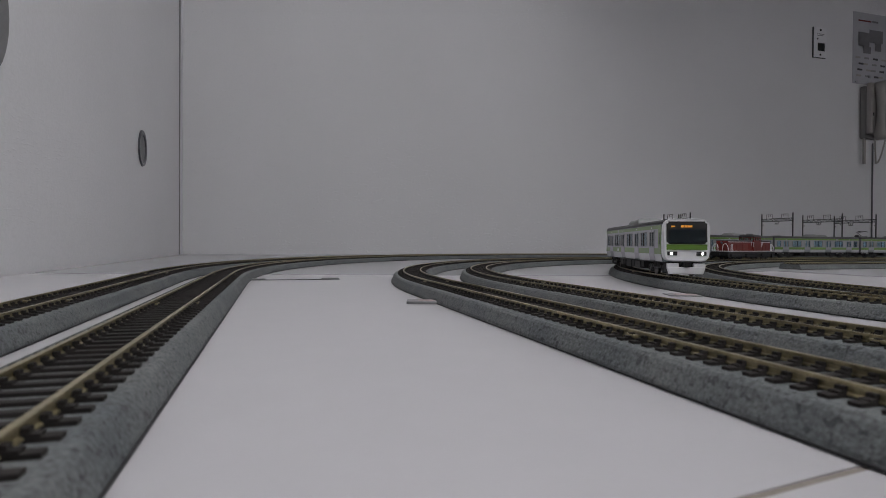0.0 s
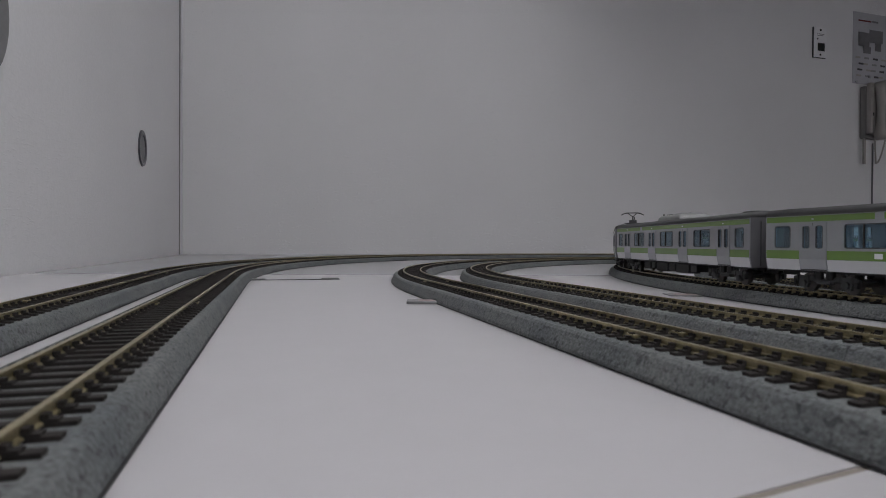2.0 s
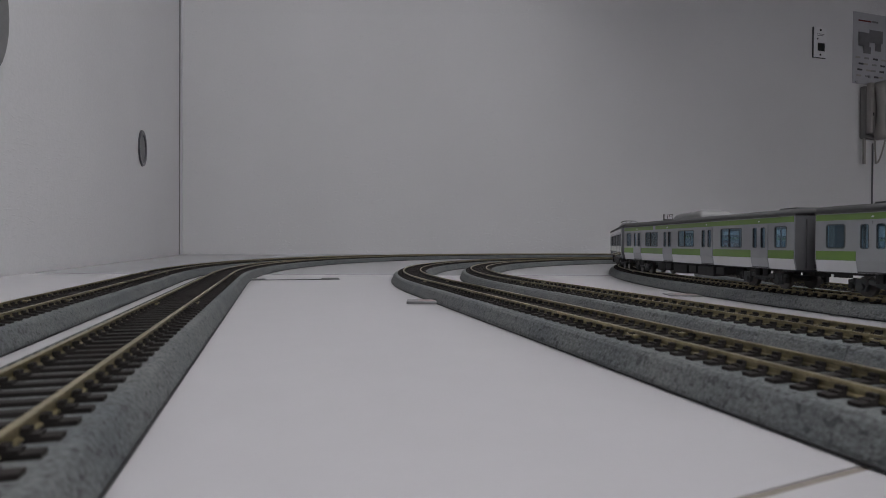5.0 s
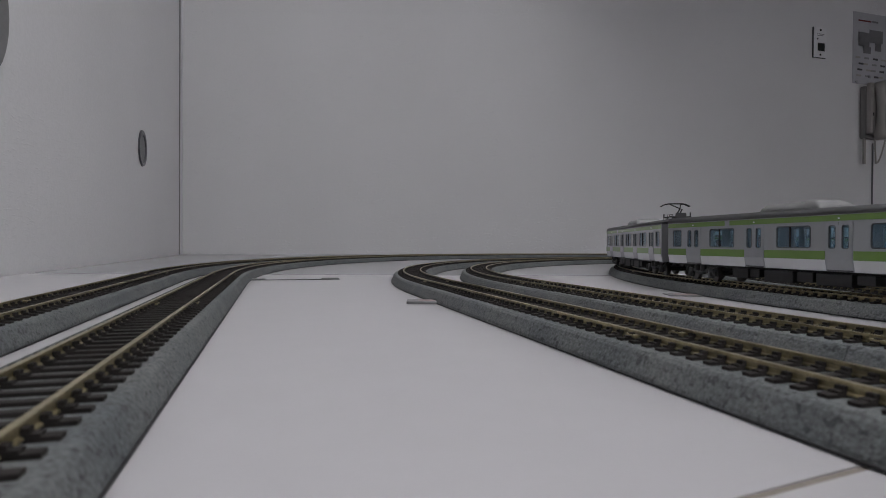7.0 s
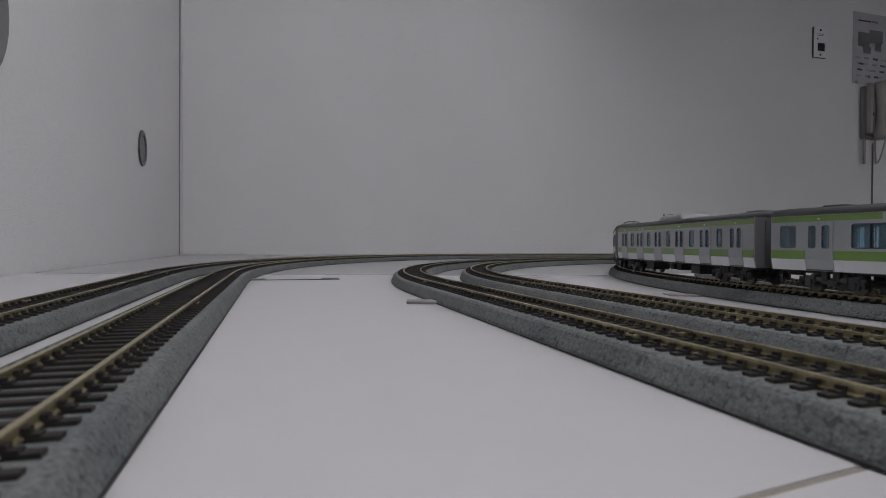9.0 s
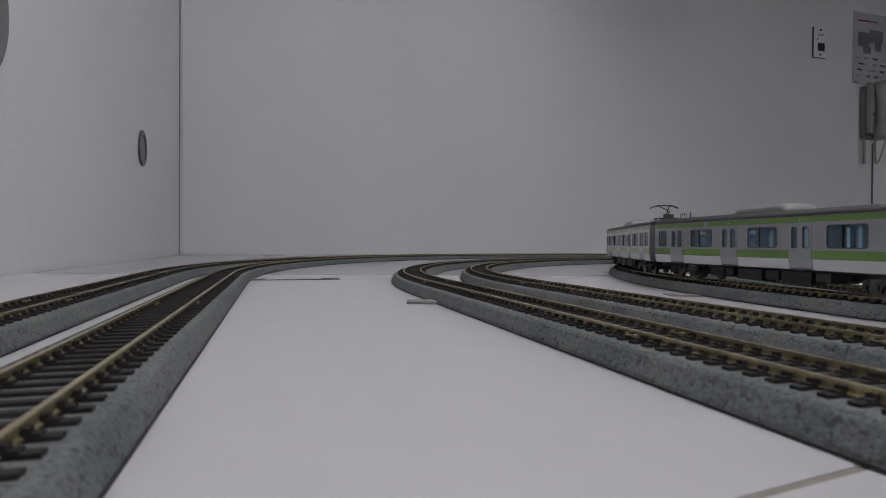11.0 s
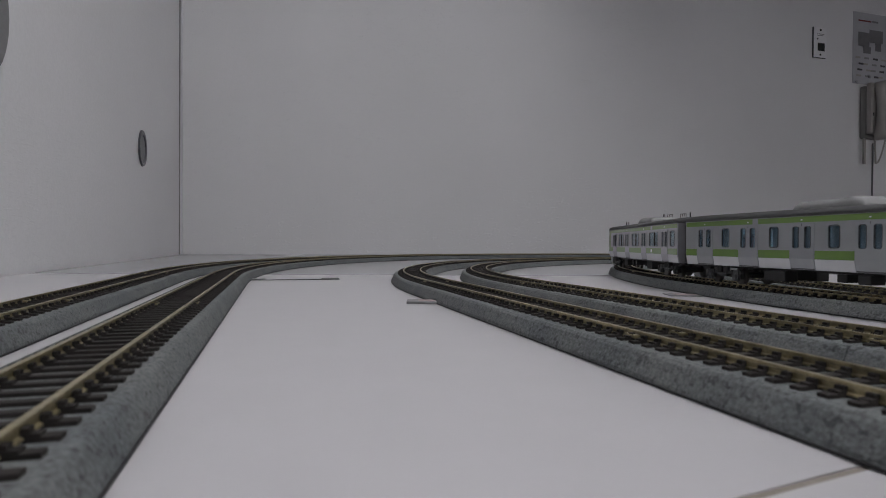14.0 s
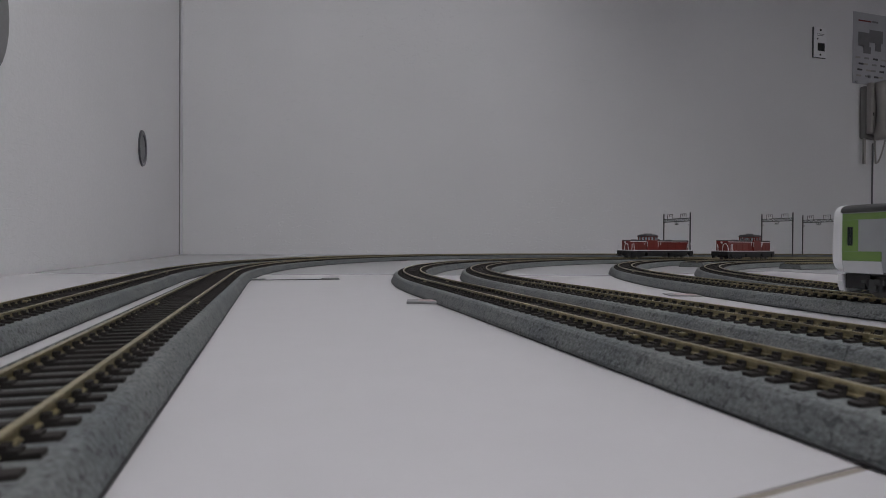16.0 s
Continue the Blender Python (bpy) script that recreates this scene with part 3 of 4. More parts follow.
    part("cabin_floor", box(-HALF + 0.0007, front - 0.0006, -HW + 0.0046, HW - 0.0046, SILL, SILL + 0.0012), LINING, w)
    part("cabin_ceiling", box(-HALF + 0.0008, front - 0.0008, -HW + 0.0016, HW - 0.0016, EAVE - 0.0020, EAVE - 0.0010), LINING, w, "pale inner ceiling")
    part("roof", roof_mesh(-HALF, front + (0.0010 if cab else 0)), ROOF, w, "dark grey rounded roof", True)
    part("cooling_unit", cooler_mesh(), UNIT, w, "domed silver cooling unit", True)
    part("roof_rib", rods([((-HALF + 0.004, sy * 0.0105, TOP - 0.0004), (-0.035, sy * 0.0105, TOP - 0.0004)) for sy in (-1, 1)], 0.0003, 6), ROOF, w)
    for sx in ((-1,) if cab else (-1, 1)):
        bm = bmesh.new()
        a, b = sorted((sx * HALF, sx * (HALF - 0.0007)))
        for za, zb in ((SILL, 0.0186), (0.0186, EAVE)):
            add_box(bm, a, b, -HW + 0.0006, -0.0052, za, zb)
            add_box(bm, a, b, 0.0052, HW - 0.0006, za, zb)
        bmesh.ops.remove_doubles(bm, verts=bm.verts, dist=1e-6)
        add_box(bm, a, b, -0.0052, 0.0052, 0.0385, EAVE + 0.002)
        part("end_wall", bm, CAR_END, w, "dark grey car end")
        a, b = sorted((sx * HALF, sx * (HALF + 0.0032)))
        bm = bmesh.new()
        for k in range(3):
            add_box(bm, a + k * 0.00107, a + k * 0.00107 + 0.0008, -0.0062, 0.0062, SILL + 0.001, 0.0402, 0.0002)
        part("gangway", bm, BLACK, w, "black folded gangway bellows")
        for y in (-0.0115, 0.0125):
            part("end_pipe", rods([((sx * (HALF + 0.0006), y, SILL + 0.001), (sx * (HALF + 0.0006), y, 0.041))], 0.0004, 6), ROOF, w)
        part("coupler", box(min(sx * (HALF - 0.006), sx * (HALF + 0.0028)), max(sx * (HALF - 0.006), sx * (HALF + 0.0028)), -0.0016, 0.0016, 0.0085, 0.0112, 0.0003), BLACK, w)
    # underfloor equipment
    part("underframe", box(-HALF + 0.002, HALF - 0.006, -0.0125, 0.0125, 0.0108, SILL - 0.0001), BLACK, w)
    gear = ((-0.052, -0.038, 0.0046), (-0.036, -0.028, 0.0056), (-0.024, -0.002, 0.0038), (0.001, 0.012, 0.0050), (0.014, 0.036, 0.0040), (0.039, 0.049, 0.0056))
    if layout is SIX or (cab and not lit):
        gear = ((-0.050, -0.034, 0.0044), (0.000, 0.006, 0.0064), (0.012, 0.019, 0.0060), (0.036, 0.050, 0.0046))
    for a, b, z in gear:
        for sy in (-1, 1):
            ya, yb = sorted((sy * 0.0068, sy * 0.0162))
            part("equipment_box", box(a, b, ya, yb, z, 0.0109, 0.0005), BLACK, w)
    taper(w)
    bogie(w, BOGIE_X)
    bogie(w, -BOGIE_X)
    if panto:
        pantograph(w, 0.100)
    if cab:
        nose(w, lit, front)
    else:
        part("roof_box", box(0.090 if not panto else -0.100, 0.104 if not panto else -0.088, -0.005, 0.005, TOP - 0.0004, TOP + 0.0012, 0.0004), ROOF, w)
    return w


def nose(w, lit, x):
    ring = []
    n = 40
    for i in range(n):
        a = 2 * math.pi * i / n
        c, s = math.cos(a), math.sin(a)
        u = math.copysign(abs(c) ** 0.32, c) * HW
        v = 0.0290 + math.copysign(abs(s) ** 0.36, s) * (0.0186 if s > 0 else 0.0165)
        ring.append((u, v))
    rings = [[(x + 0.0002, u, v) for u, v in ring], [(x + 0.0040, u, v) for u, v in ring], [(x + 0.0052, u * 0.985, 0.029 + (v - 0.029) * 0.985) for u, v in ring],
             [(x + 0.0060 - max(0, v - 0.03) * 0.08, u * 0.95, 0.029 + (v - 0.029) * 0.95) for u, v in ring]]
    part("cab_mask", loft(rings), WHITE, w, "white rounded cab front", False)
    f = x + 0.0061
    lean = lambda z: -max(0, z - 0.03) * 0.08

    def face(y0, y1, z0, z1, t=0.0004, out=0.0, r=0.0):
        bm = box(f - 0.0012, f + t, y0, y1, z0, z1)
        if r:
            es = [e for e in bm.edges if abs(e.verts[0].co.x - e.verts[1].co.x) > 1e-6]
            bmesh.ops.bevel(bm, geom=es, offset=r, segments=3, affect="EDGES")
        for v in bm.verts:
            v.co.x += lean(v.co.z) + out
        return bm
    part("windscreen", face(-0.0158, 0.0158, 0.0268, 0.0452, 0.0004, 0, 0.0016), BLACK, w, "black glossy windscreen panel")
    part("front_pane", face(-0.0142, 0.0142, 0.0275, 0.0388, 0.0002, 0.0004), DARK_GLASS, w)
    part("front_stripe", face(-0.0158, 0.0158, 0.0222, 0.0266), GREEN, w, "green band across the cab front")
    for a, b in ((-0.0046, -0.0024), (-0.0018, 0.0004), (0.0008, 0.0022), (0.0026, 0.0042)):
        part("destination_display", face(a, b, 0.0404, 0.0421 - 0.1 * abs(b - a - 0.0020), 0.0002, 0.0004), AMBER if lit else BLACK, w, "amber lit display, unreadable")
    part("number_display", face(-0.0124, -0.0094, 0.0406, 0.0418, 0.0002, 0.0004), AMBER if lit else BLACK, w)
    for sy in (-1, 1):
        a, b = sorted((sy * 0.0075, sy * 0.0152))
        h = part("headlight", face(a, b, 0.0176, 0.0208, 0.0003), BLACK, w, "dark headlight housing")
        m = Matrix.Translation((f + 0.0004, sy * 0.0122, 0.0192)) @ Matrix.Rotation(math.pi / 2, 4, "Y")
        part("lens", disc(0.00095, 0.0006, m, 16), HEADLIGHT if lit else DARK_GLASS, h, "bright white lens" if lit else "")
    part("wiper", rods([((f + 0.0008, 0.004, 0.0276), (f + 0.0004, 0.0015, 0.0365))], 0.0002, 6), BLACK, w)
    part("front_coupler", box(f - 0.006, f + 0.003, -0.0022, 0.0022, 0.0085, 0.0118, 0.0004), BLACK, w)
    bm = bmesh.new()
    add_box(bm, f - 0.0040, f - 0.0005, -0.0150, 0.0150, 0.0024, 0.0082, 0.0008)
    for v in bm.verts:
        if v.co.z < 0.005:
            v.co.y *= 0.90
    add_box(bm, f - 0.0038, f - 0.0010, -0.0150, -0.0058, 0.0080, 0.0112, 0.0003)
    add_box(bm, f - 0.0038, f - 0.0010, 0.0058, 0.0150, 0.0080, 0.0112, 0.0003)
    part("skirt", bm, WHITE, w, "white front skirt")
    part("skirt_bracket", box(f - 0.0170, f - 0.0042, -0.0135, 0.0135, 0.0040, 0.0119, 0.0006), BLACK, w, "black bracket behind the skirt")
    for x_, y_ in ((0.098, 0.0), (0.084, 0.006)):
        part("aerial", rods([((x_, y_, TOP - 0.001), (x_, y_, TOP + 0.0044))], 0.0005, 8), BLACK, w)


def train():
    plain, with_panto, six, head, tail = car(), car(panto=True), car(layout=SIX), car(True, lit=True, layout=CAB), car(True, layout=CAB)
    tagged(tail, "silver green-striped train car with unlit cab end, running last")
    cars = []
    for k in range(11):
        if k == 0:
            cars.append(head)
        elif k == 10:
            cars.append(tail)
        elif k in (2, 5, 8):
            cars.append(with_panto if k == 2 else copy_thing(with_panto, Matrix()))
        elif k in (6, 9):
            cars.append(six if k == 6 else copy_thing(six, Matrix()))
        else:
            cars.append(plain if k == 1 else copy_thing(plain, Matrix()))
    return cars


def run_train(cars):
    for k, c in enumerate(cars):
        rows, turns = [], ([], [])
        flip = math.pi if k == 10 else 0.0
        for i in range(81):
            t = i * 0.2
            s = -(RUN[0] - (k + 0.5) * PITCH_CAR + RUN[1] * t + RUN[2] * t * t)
            (a, da), (b, db) = along("C1", s - BOGIE_X), along("C1", s + BOGIE_X)
            d = (a - b).normalized()
            mid = (a + b) / 2
            ang = math.atan2(d.y, d.x)
            rows.append((t, Matrix.Translation((mid.x, mid.y, RAIL)) @ Matrix.Rotation(ang + flip, 4, "Z")))
            for j, (h, sx) in enumerate(((da, 1), (db, -1))):
                g = math.atan2(-h.y, -h.x) - ang
                g = (g + math.pi) % (2 * math.pi) - math.pi
                turns[j].append((t, Matrix.Translation(((sx if k != 10 else -sx) * BOGIE_X, 0, 0)) @ Matrix.Rotation(g, 4, "Z")))
        walk(c, rows)
        frames_ = [o for o in c.children if o.name.startswith("bogie")]
        frames_.sort(key=lambda o: -o.matrix_basis.translation.x)
        if k == 10:
            frames_.reverse()
        for o, r in zip(frames_, turns):
            walk(o, r)


# ---- red locomotives ----
def locomotive(track, s, flip):
    w = thing("diesel_locomotive", "red diesel shunting locomotive model with white stripes and grey cab roof", "locomotive", "parked red locomotives")
    L = 0.0835
    part("frame", box(-L, L, -0.0165, 0.0165, 0.0105, 0.0152, 0.0006), BLACK, w, "black frame and walkway")
    part("walkway_stripe", box(-L + 0.001, L - 0.001, -0.0167, 0.0167, 0.0150, 0.0161), WHITE, w, "white line along the walkway edge")
    for name, a, b, z in (("long_hood", -0.008, 0.0765, 0.0350), ("short_hood", -0.0765, -0.034, 0.0350)):
        h = part(name, box(a, b, -0.0118, 0.0118, 0.0161, z, 0.0012), RED, w, "red engine hood")
        part("hood_stripe", box(a + 0.0006, b - 0.0006, -0.0121, 0.0121, z - 0.0024, z - 0.0014), WHITE, h)
        part("hood_roof", box(a + 0.0004, b - 0.0004, -0.0121, 0.0121, z - 0.0012, z + 0.0014, 0.0009), ROOF, h, "dark grey hood top")
        part("roof_fan", disc(0.0062, 0.0012, pose((a + b) / 2, 0, z + 0.0018), 20, 0.0003), BLACK, h)
        for k in range(4):
            c = a + (b - a) * (k + 0.5) / 4
            for sy in (-1, 1):
                ya, yb = sorted((sy * 0.0117, sy * 0.0122))
                part("hood_door", box(c - 0.0040, c + 0.0040, ya, yb, 0.0175, z - 0.0062, 0.0002), RED, h)
    bm = bmesh.new()
    add_box(bm, -0.0338, -0.0082, -0.0150, 0.0150, 0.0161, 0.0362, 0.0008)
    c = part("cab", bm, RED, w, "red cab with windows all round")
    bm = bmesh.new()
    for sx in (-0.0330, -0.0090):
        for yy in (-0.0140, -0.0048, 0.0048, 0.0140):
            add_box(bm, sx - 0.0006, sx + 0.0006, yy - 0.0008, yy + 0.0008, 0.0360, 0.0440)
        add_box(bm, sx - 0.0007, sx + 0.0007, -0.0146, 0.0146, 0.0422, 0.0442)
    for yy in (-0.0144, 0.0144):
        add_box(bm, -0.0334, -0.0086, yy - 0.0006, yy + 0.0006, 0.0424, 0.0443)
        for xx in (-0.0255, -0.0165):
            add_box(bm, xx - 0.0010, xx + 0.0010, yy - 0.0007, yy + 0.0007, 0.0360, 0.0430)
    part("cab_window_frame", bm, RED, c, "dark red cab pillars")
    rings = []
    for xx, k in ((-0.0356, 0.55), (-0.0346, 0.86), (-0.0325, 0.97), (-0.0210, 1.0), (-0.0095, 0.97), (-0.0074, 0.86), (-0.0064, 0.55)):
        ring = []
        for i in range(13):
            a = math.pi * i / 12
            ring.append((xx, math.copysign(abs(math.cos(a)) ** 0.7, math.cos(a)) * 0.0158 * (0.9 + 0.1 * k), 0.0436 + 0.0048 * k * math.sin(a) ** 0.8))
        rings.append(ring)
    part("cab_roof", loft(rings), ROOF, c, "dark grey domed cab roof", True)
    part("cab_glass", box(-0.0328, -0.0092, -0.0138, 0.0138, 0.0362, 0.0436), pane_glass("loco_cab_glass", (0.75, 0.8, 0.82), 0.9), c)
    for xx in (-0.027, -0.021, -0.014):
        part("roof_vent", box(xx - 0.0018, xx + 0.0018, -0.003, 0.003, 0.0478, 0.0498, 0.0005), ROOF, c)
    for sy in (-1, 1):
        part("cab_rail", tube([(-0.0070, sy * 0.0152, 0.0235), (-0.0070, sy * 0.0152, 0.0330), (0.0000, sy * 0.0152, 0.0330), (0.0000, sy * 0.0140, 0.0265)], 0.0005, 6), WHITE, c, "white bent cab handrail")
        part("cab_rail", tube([(-0.0350, sy * 0.0152, 0.0235), (-0.0350, sy * 0.0152, 0.0330), (-0.0405, sy * 0.0152, 0.0330), (-0.0405, sy * 0.0140, 0.0265)], 0.0005, 6), WHITE, c, "white bent cab handrail")
    part("exhaust", rods([((0.008, 0, 0.0355), (0.008, 0, 0.0388))], 0.0018), ROOF, w)
    for sx in (-1, 1):
        e = part("buffer_beam", box(min(sx * L, sx * (L + 0.0015)), max(sx * L, sx * (L + 0.0015)), -0.0160, 0.0160, 0.0070, 0.0150, 0.0004), BLACK, w)
        part("coupler", box(min(sx * L, sx * (L + 0.006)), max(sx * L, sx * (L + 0.006)), -0.002, 0.002, 0.0085, 0.0125, 0.0004), BLACK, e)
        for sy in (-1, 1):
            x0 = sx * (L - 0.0012)
            part("handrail", tube([(x0, sy * 0.0158, 0.0110), (x0, sy * 0.0158, 0.0190), (x0, sy * 0.0140, 0.0262), (x0, sy * 0.0105, 0.0300), (x0, sy * 0.0060, 0.0285), (x0, sy * 0.0045, 0.0225), (x0, sy * 0.0045, 0.0160)], 0.0006, 6), WHITE, w, "white bent handrail")
            part("side_rail", tube([(sx * 0.0740, sy * 0.0160, 0.0162), (sx * 0.0735, sy * 0.0160, 0.0285), (sx * 0.0690, sy * 0.0160, 0.0285), (sx * 0.0680, sy * 0.0160, 0.0162)], 0.0006, 6), WHITE, w, "white side handrail")
            part("step_plate", box(min(sx * (L - 0.008), sx * L), max(sx * (L - 0.008), sx * L), min(sy * 0.0135, sy * 0.0160), max(sy * 0.0135, sy * 0.0160), 0.0030, 0.0106, 0.0004), BLACK, w)
        part("headlight", disc(0.0022, 0.002, Matrix.Translation((sx * 0.0770, 0, 0.0318)) @ Matrix.Rotation(math.pi / 2, 4, "Y"), 16), CHROME, w)
    part("fuel_tank", box(-0.034, 0.018, -0.0150, 0.0150, 0.0042, 0.0106, 0.0012), BLACK, w)
    for a in (-0.066, -0.048, 0.030, 0.046, 0.062):
        for sy in (-1, 1):
            part("wheel", disc(0.0054, 0.0028, Matrix.Translation((a, sy * 0.0092, 0.0054)) @ Matrix.Rotation(math.pi / 2, 4, "X"), 24, 0.0004), WHEEL, w)
            ya, yb = sorted((sy * 0.0118, sy * 0.0145))
            part("axle_box", box(a - 0.004, a + 0.004, ya, yb, 0.0034, 0.0100, 0.0006), BLACK, w)
    for a, b in ((-0.074, -0.040), (0.022, 0.070)):
        part("bogie_frame", box(a, b, -0.0148, 0.0148, 0.0048, 0.0106, 0.0012), BLACK, w)
    a, b = along(track, s - 0.055)[0], along(track, s + 0.055)[0]
    d, mid = b - a, (a + b) / 2
    w.matrix_basis = Matrix.Translation((mid.x, mid.y, RAIL)) @ Matrix.Rotation(math.atan2(d.y, d.x) + (math.pi if flip else 0), 4, "Z")


# ---- overhead-line gantries ----
def gantry(x, y0=1.413, y1=1.533, drop=0.0):
    w = thing("overhead_gantry", "thin grey lattice overhead-line gantry spanning two tracks", "gantry", "overhead gantries", at=pose(x, 0, 0))
    H, zb0, zb1 = 0.144 - drop, 0.118 - drop, 0.127 - drop
    for y in (y0, y1):
        p = part("post", rods([((0, y, 0.002), (0, y, H))], 0.0020, 8), GANTRY, w)
        part("post_foot", box(-0.005, 0.005, y - 0.005, y + 0.005, 0.0, 0.0022, 0.0005), GANTRY, p)
        s = 1 if y == y0 else -1
        part("bracket", rods([((0, y, zb0 - 0.012), (0, y + s * 0.006, zb0 - 0.012)), ((0, y + s * 0.006, zb0 - 0.012), (0, y + s * 0.006, zb0 - 0.009))], 0.0008, 6), GANTRY, p)
    beam = bmesh.new()
    for dx in (-0.003, 0.003):
        for z in (zb0, zb1):
            add_rod(beam, (dx, y0, z), (dx, y1, z), 0.0009, 6)
        n = 14
        for i in range(n):
            a, b = y0 + (y1 - y0) * i / n, y0 + (y1 - y0) * (i + 1) / n
            add_rod(beam, (dx, a, zb0 if i % 2 else zb1), (dx, b, zb1 if i % 2 else zb0), 0.0007, 5)
    part("beam", beam, GANTRY, w, "lattice crossbeam")
    for y in (1.443, 1.503):
        f = part("wire_frame", rods([((0, y - 0.012, zb1), (0, y - 0.012, zb1 + 0.014)), ((0, y + 0.012, zb1), (0, y + 0.012, zb1 + 0.014)), ((0, y - 0.012, zb1 + 0.014), (0, y + 0.012, zb1 + 0.014)),
                                     ((0, y - 0.004, zb1 + 0.014), (0, y - 0.004, zb1 + 0.006)), ((0, y + 0.004, zb1 + 0.014), (0, y + 0.004, zb1 + 0.006))], 0.0008, 6), GANTRY, w)
    y = 1.473
    part("hanger", rods([((0, y, zb0), (0, y, zb0 - 0.009)), ((0, y - 0.008, zb0 - 0.009), (0, y + 0.008, zb0 - 0.009)), ((0, y - 0.004, zb0 - 0.009), (0, y - 0.009, zb0)), ((0, y + 0.004, zb0 - 0.009), (0, y + 0.009, zb0))], 0.0009, 6), GANTRY, w)


# ---- things on the walls ----
def wall_things():
    y = WALL_B
    w = thing("wall_plate", "white wall control plate with dark screen and two screws", "wall plate", at=pose(2.210, y, 0.897))
    part("backing", box(-0.0430, 0.0270, -0.006, -0.0005, -0.0645, 0.0645, 0.0015), BOGIE, w, "dark rim")
    part("plate", box(-0.0415, 0.0258, -0.009, -0.0062, -0.063, 0.063, 0.0010), WHITE, w)
    part("screen", box(-0.0230, 0.0150, -0.0105, -0.0092, -0.036, -0.003, 0.0005), BLACK, w, "dark screen")
    for z in (0.052, -0.052):
        part("screw", disc(0.0042, 0.002, Matrix.Translation((-0.008, -0.010, z)) @ Matrix.Rotation(math.pi / 2, 4, "X"), 14), BLACK, w)
    for x0, x1, z in ((-0.026, 0.012, 0.034), (-0.026, 0.008, 0.028)):
        part("print_line", box(x0, x1, -0.0096, -0.0091, z, z + 0.002), ROOF, w)
    part("button", disc(0.003, 0.002, Matrix.Translation((-0.024, -0.010, 0.014)) @ Matrix.Rotation(math.pi / 2, 4, "X"), 12), BLACK, w)
    # laminated floor-plan sheet
    s = thing("notice_sheet", "laminated pale notice sheet with a floor plan, taped to the wall", "notice", at=pose(2.508, y, 0.900))
    part("sheet", box(-0.115, 0.115, -0.0022, -0.0008, -0.155, 0.155), material("laminate_sheet", (0.44, 0.44, 0.47), 0.10, vary=0.05, scale=14, bump=0.25, bump_scale=14), s)
    blocks = [(-0.085, -0.020, 0.010, 0.070), (-0.055, -0.010, -0.020, 0.010), (-0.020, 0.060, 0.030, 0.085), (0.015, 0.050, -0.005, 0.030)]
    for a, b, c, d in blocks:
        part("plan_block", box(a, b, -0.0030, -0.0023, c, d), PLAN_GREY, s)
    part("title_bar", box(-0.085, -0.010, -0.0030, -0.0023, 0.117, 0.123), RED, s)
    part("title_bar", box(-0.005, 0.030, -0.0030, -0.0023, 0.117, 0.125), PLAN_GREY, s)
    for i in range(4):
        for j in range(4):
            x0 = -0.09 + i * 0.045 + 0.006 * ((i * 5 + j * 3) % 4 - 1.5)
            part("print_line", box(x0, x0 + 0.028, -0.0030, -0.0023, -0.045 - j * 0.026, -0.037 - j * 0.026), (PHONE, ROOF, UNIT)[(i * 2 + j * j) % 3], s)
    # small chrome discs stand in for glints on the glossy sheet
    for x0, z0 in ((-0.095, -0.148), (-0.020, -0.120), (0.05, -0.14)):
        part("tack", disc(0.006, 0.004, Matrix.Translation((x0, -0.004, z0)) @ Matrix.Rotation(math.pi / 2, 4, "X"), 14, 0.001), CHROME, s)
    # wall telephone
    p = thing("wall_telephone", "grey wall telephone with handset on its cradle and coiled cord", "telephone", at=pose(2.500, y, 0.62))
    part("base", box(-0.064, 0.052, -0.026, -0.0005, -0.116, 0.112, 0.009), PHONE_BASE, p, "dark grey moulded wall base")
    part("front_cover", box(-0.058, 0.048, -0.048, -0.0255, -0.098, 0.122, 0.007), PHONE, p, "grey front cover")
    part("slot", box(-0.046, -0.041, -0.0490, -0.0475, -0.022, -0.008), BLACK, p)
    hs = []
    for i in range(15):
        u = i / 14
        z = -0.125 + 0.245 * u
        bulge = 1 - math.sin(math.pi * u)
        d = 0.030 + 0.022 * bulge
        hw = 0.021 + 0.007 * bulge
        ring = []
        for k in range(14):
            a = 2 * math.pi * k / 14
            ring.append((-0.020 + math.copysign(abs(math.cos(a)) ** 0.6, math.cos(a)) * hw * (0.6 if i in (0, 14) else 1), -0.070 + math.copysign(abs(math.sin(a)) ** 0.6, math.sin(a)) * d * 0.55, z))
        hs.append(ring)
    part("handset", loft(hs), PHONE, p, "grey handset", True)
    pts = []
    for i in range(241):
        u = i / 240
        if u < 0.5:
            q = Vector((-0.044 + 0.014 * math.sin(math.pi * u), -0.050, -0.04 - 0.185 * math.sin(math.pi * u)))
        else:
            q = Vector((-0.030 + 0.075 * (u - 0.5) * 2, -0.050, -0.04 - 0.185 * math.sin(math.pi * u)))
        a = 2 * math.pi * u * 40
        pts.append(q + Vector((0.0012 * math.cos(a), 0.0012 * math.sin(a), 0)))
    part("coiled_cord", tube(pts, 0.0030, 6), PHONE, p, "grey coiled cord")
    part("hanging_tag", box(-0.061, -0.048, -0.022, -0.014, -0.225, -0.114, 0.002), PHONE, p)
    c = thing("cable_duct", "thin grey cable running down the wall", "cable", at=pose(2.515, y, 0))
    part("cable", box(-0.0024, 0.0024, -0.006, -0.0005, 0.003, 0.49, 0.0010), CAR_END, c)
    # flush pull and round grey disc on the side wall
    m = Matrix.Translation((WALL_L, 1.345, 0.237)) @ Matrix.Rotation(math.pi / 2, 4, "Y")
    f = thing("flush_pull", "oval chrome flush pull set in the side wall", "door pull")
    bm = bmesh.new()
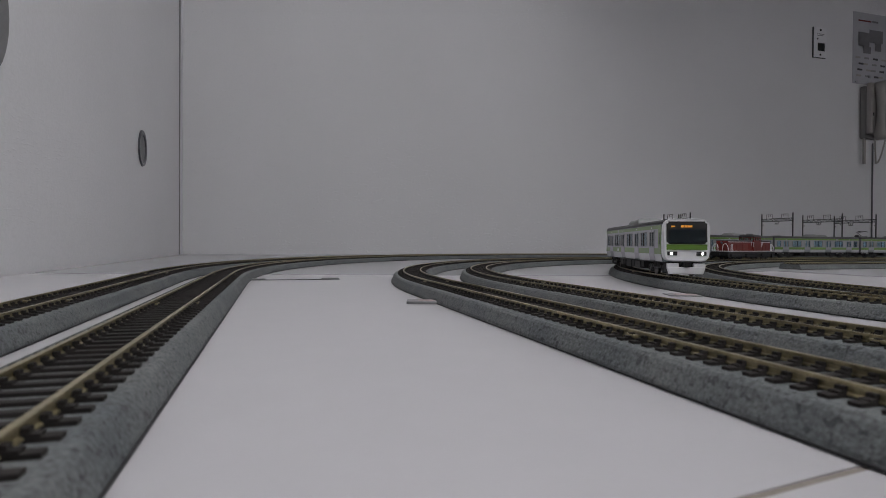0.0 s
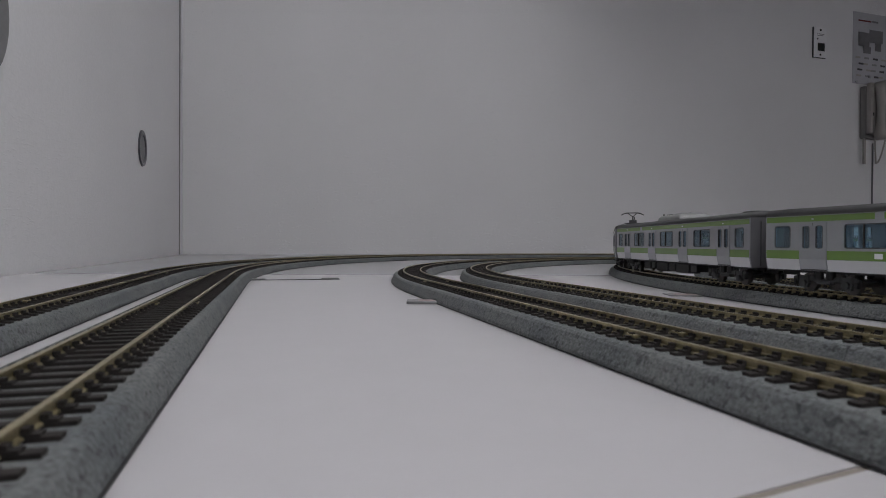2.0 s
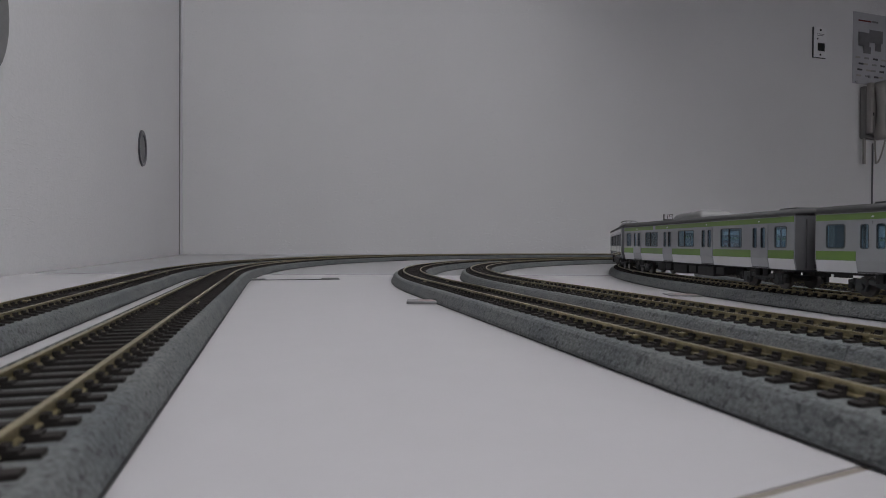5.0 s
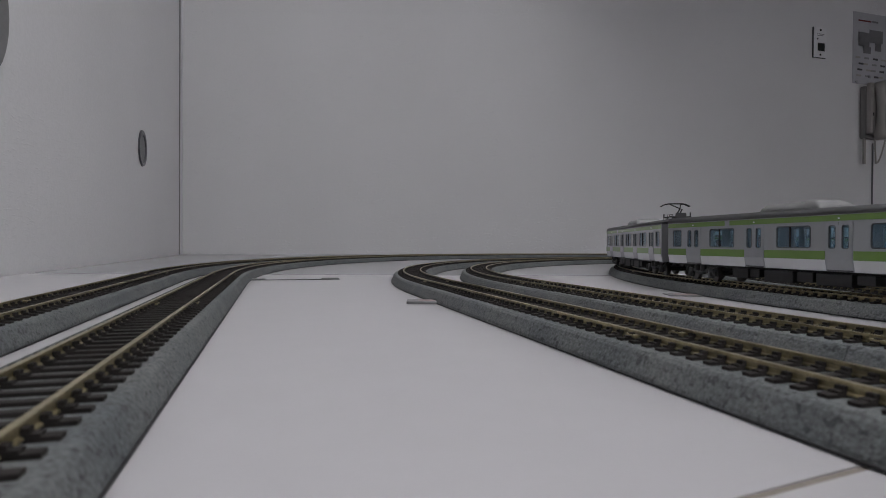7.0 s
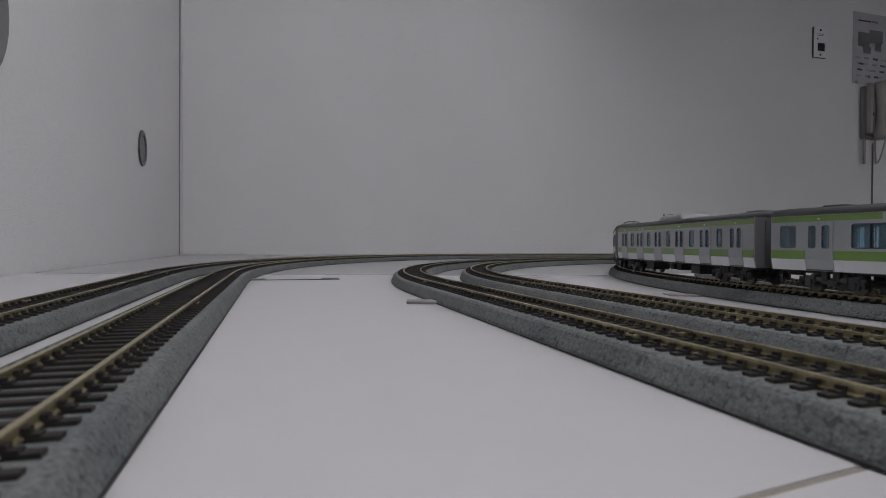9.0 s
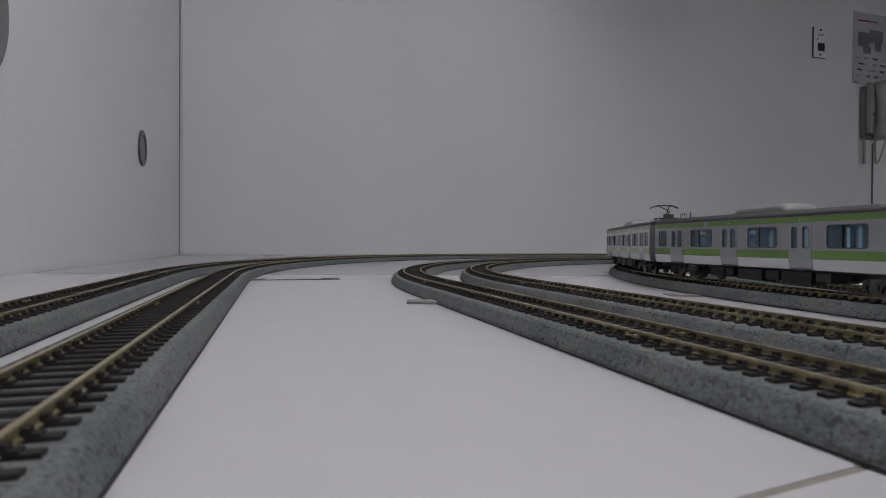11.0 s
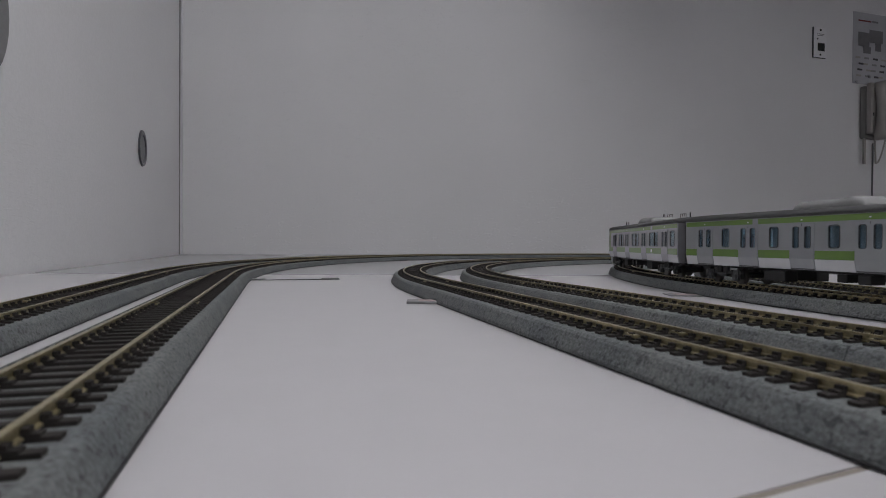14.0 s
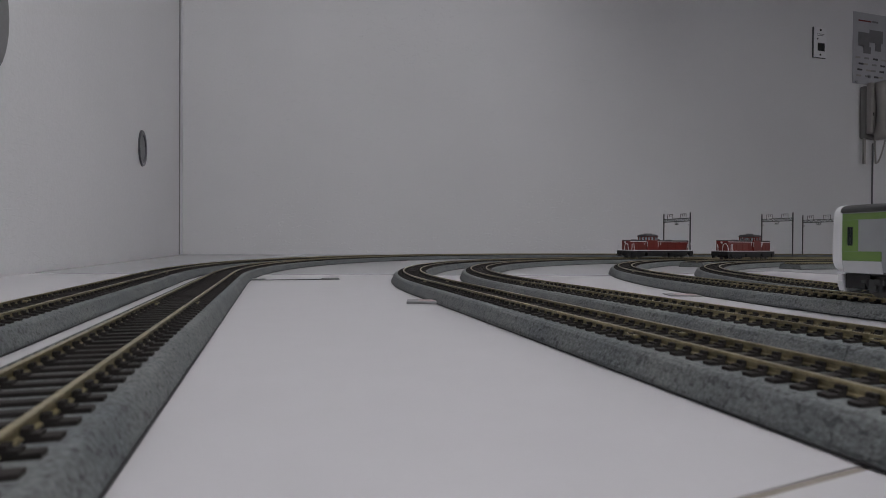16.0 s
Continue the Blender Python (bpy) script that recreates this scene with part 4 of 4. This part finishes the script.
    for r, z in ((1, 0.001), (0.96, 0.004), (0.80, 0.004), (0.74, 0.0012)):
        for i in range(36):
            a = 2 * math.pi * i / 36
            bm.verts.new(m @ Vector((-0.039 * r * math.cos(a), 0.037 * r * math.sin(a), z)))
    bm.verts.ensure_lookup_table()
    for k in range(3):
        for i in range(36):
            j = (i + 1) % 36
            bm.faces.new((bm.verts[k * 36 + i], bm.verts[k * 36 + j], bm.verts[k * 36 + 36 + j], bm.verts[k * 36 + 36 + i]))
    part("ring", bm, DARK_CHROME, f, "dark chrome rim", True)
    part("cup", disc(0.029, 0.0009, m @ Matrix.Translation((0, 0, 0.0009)), 32), UNIT, f, "grey dished cup")
    d = thing("round_fitting", "flat round grey fitting on the side wall", "fitting")
    mm = Matrix.Translation((WALL_L, 0.620, 0.268)) @ Matrix.Rotation(math.pi / 2, 4, "Y")
    part("disc", disc(0.083, 0.006, mm @ Matrix.Translation((0, 0, 0.0032)), 40, 0.0015), UNIT, d)


def table_clutter():
    for x, y, a, b, h, rz, label in ((0.091, 0.334, 0.014, 0.007, 0.0017, -15, "small pale board clip lying beside the track"), (0.283, 0.343, 0.011, 0.009, 0.0008, -20, "small pale board clip beside the bend"),
                                  (-0.085, 0.628, 0.006, 0.014, 0.0008, 0, "small pale board clip between two tracks")):
        w = thing("board_clip", label, "board clip", "clips on the table", at=pose(x, y, 0, rz=rz))
        part("plate", box(-a, a, -b, b, 0.0002, h, 0.0002), UNIT, w)
        part("pad", box(-a * 0.5, a * 0.9, -b * 0.6, b * 0.6, h, h + 0.0002, 0.00005), PINK, w, "pinkish pad")
    w = thing("connecting_bar", "thin grey bar with two flat ends on the table", "bar", at=pose(0.026, 0.572, 0))
    part("bar", box(-0.058, 0.036, -0.0015, 0.0015, 0.0002, 0.0007, 0.0002), BOGIE, w, "thin dark bar")
    for x in (-0.043, 0.028):
        part("flat_end", box(x - 0.009, x + 0.008, 0.0015, 0.012, 0.0002, 0.0014, 0.0003), UNIT, w)


def motions():
    run_train(CARS)


room()
for lamp in LAMPS:
    unseen_lamp(*lamp)
tables()
wall_things()
CARS = train()
locomotive("B2", 0.9377, False)
locomotive("E", 0.73 * radians(73), True)
for place in ((1.192, 1.413, 1.533, 0.008), (1.585,), (1.764, 1.390), (1.908, 1.387)):
    gantry(*place)
table_clutter()
track_pieces()
motions()
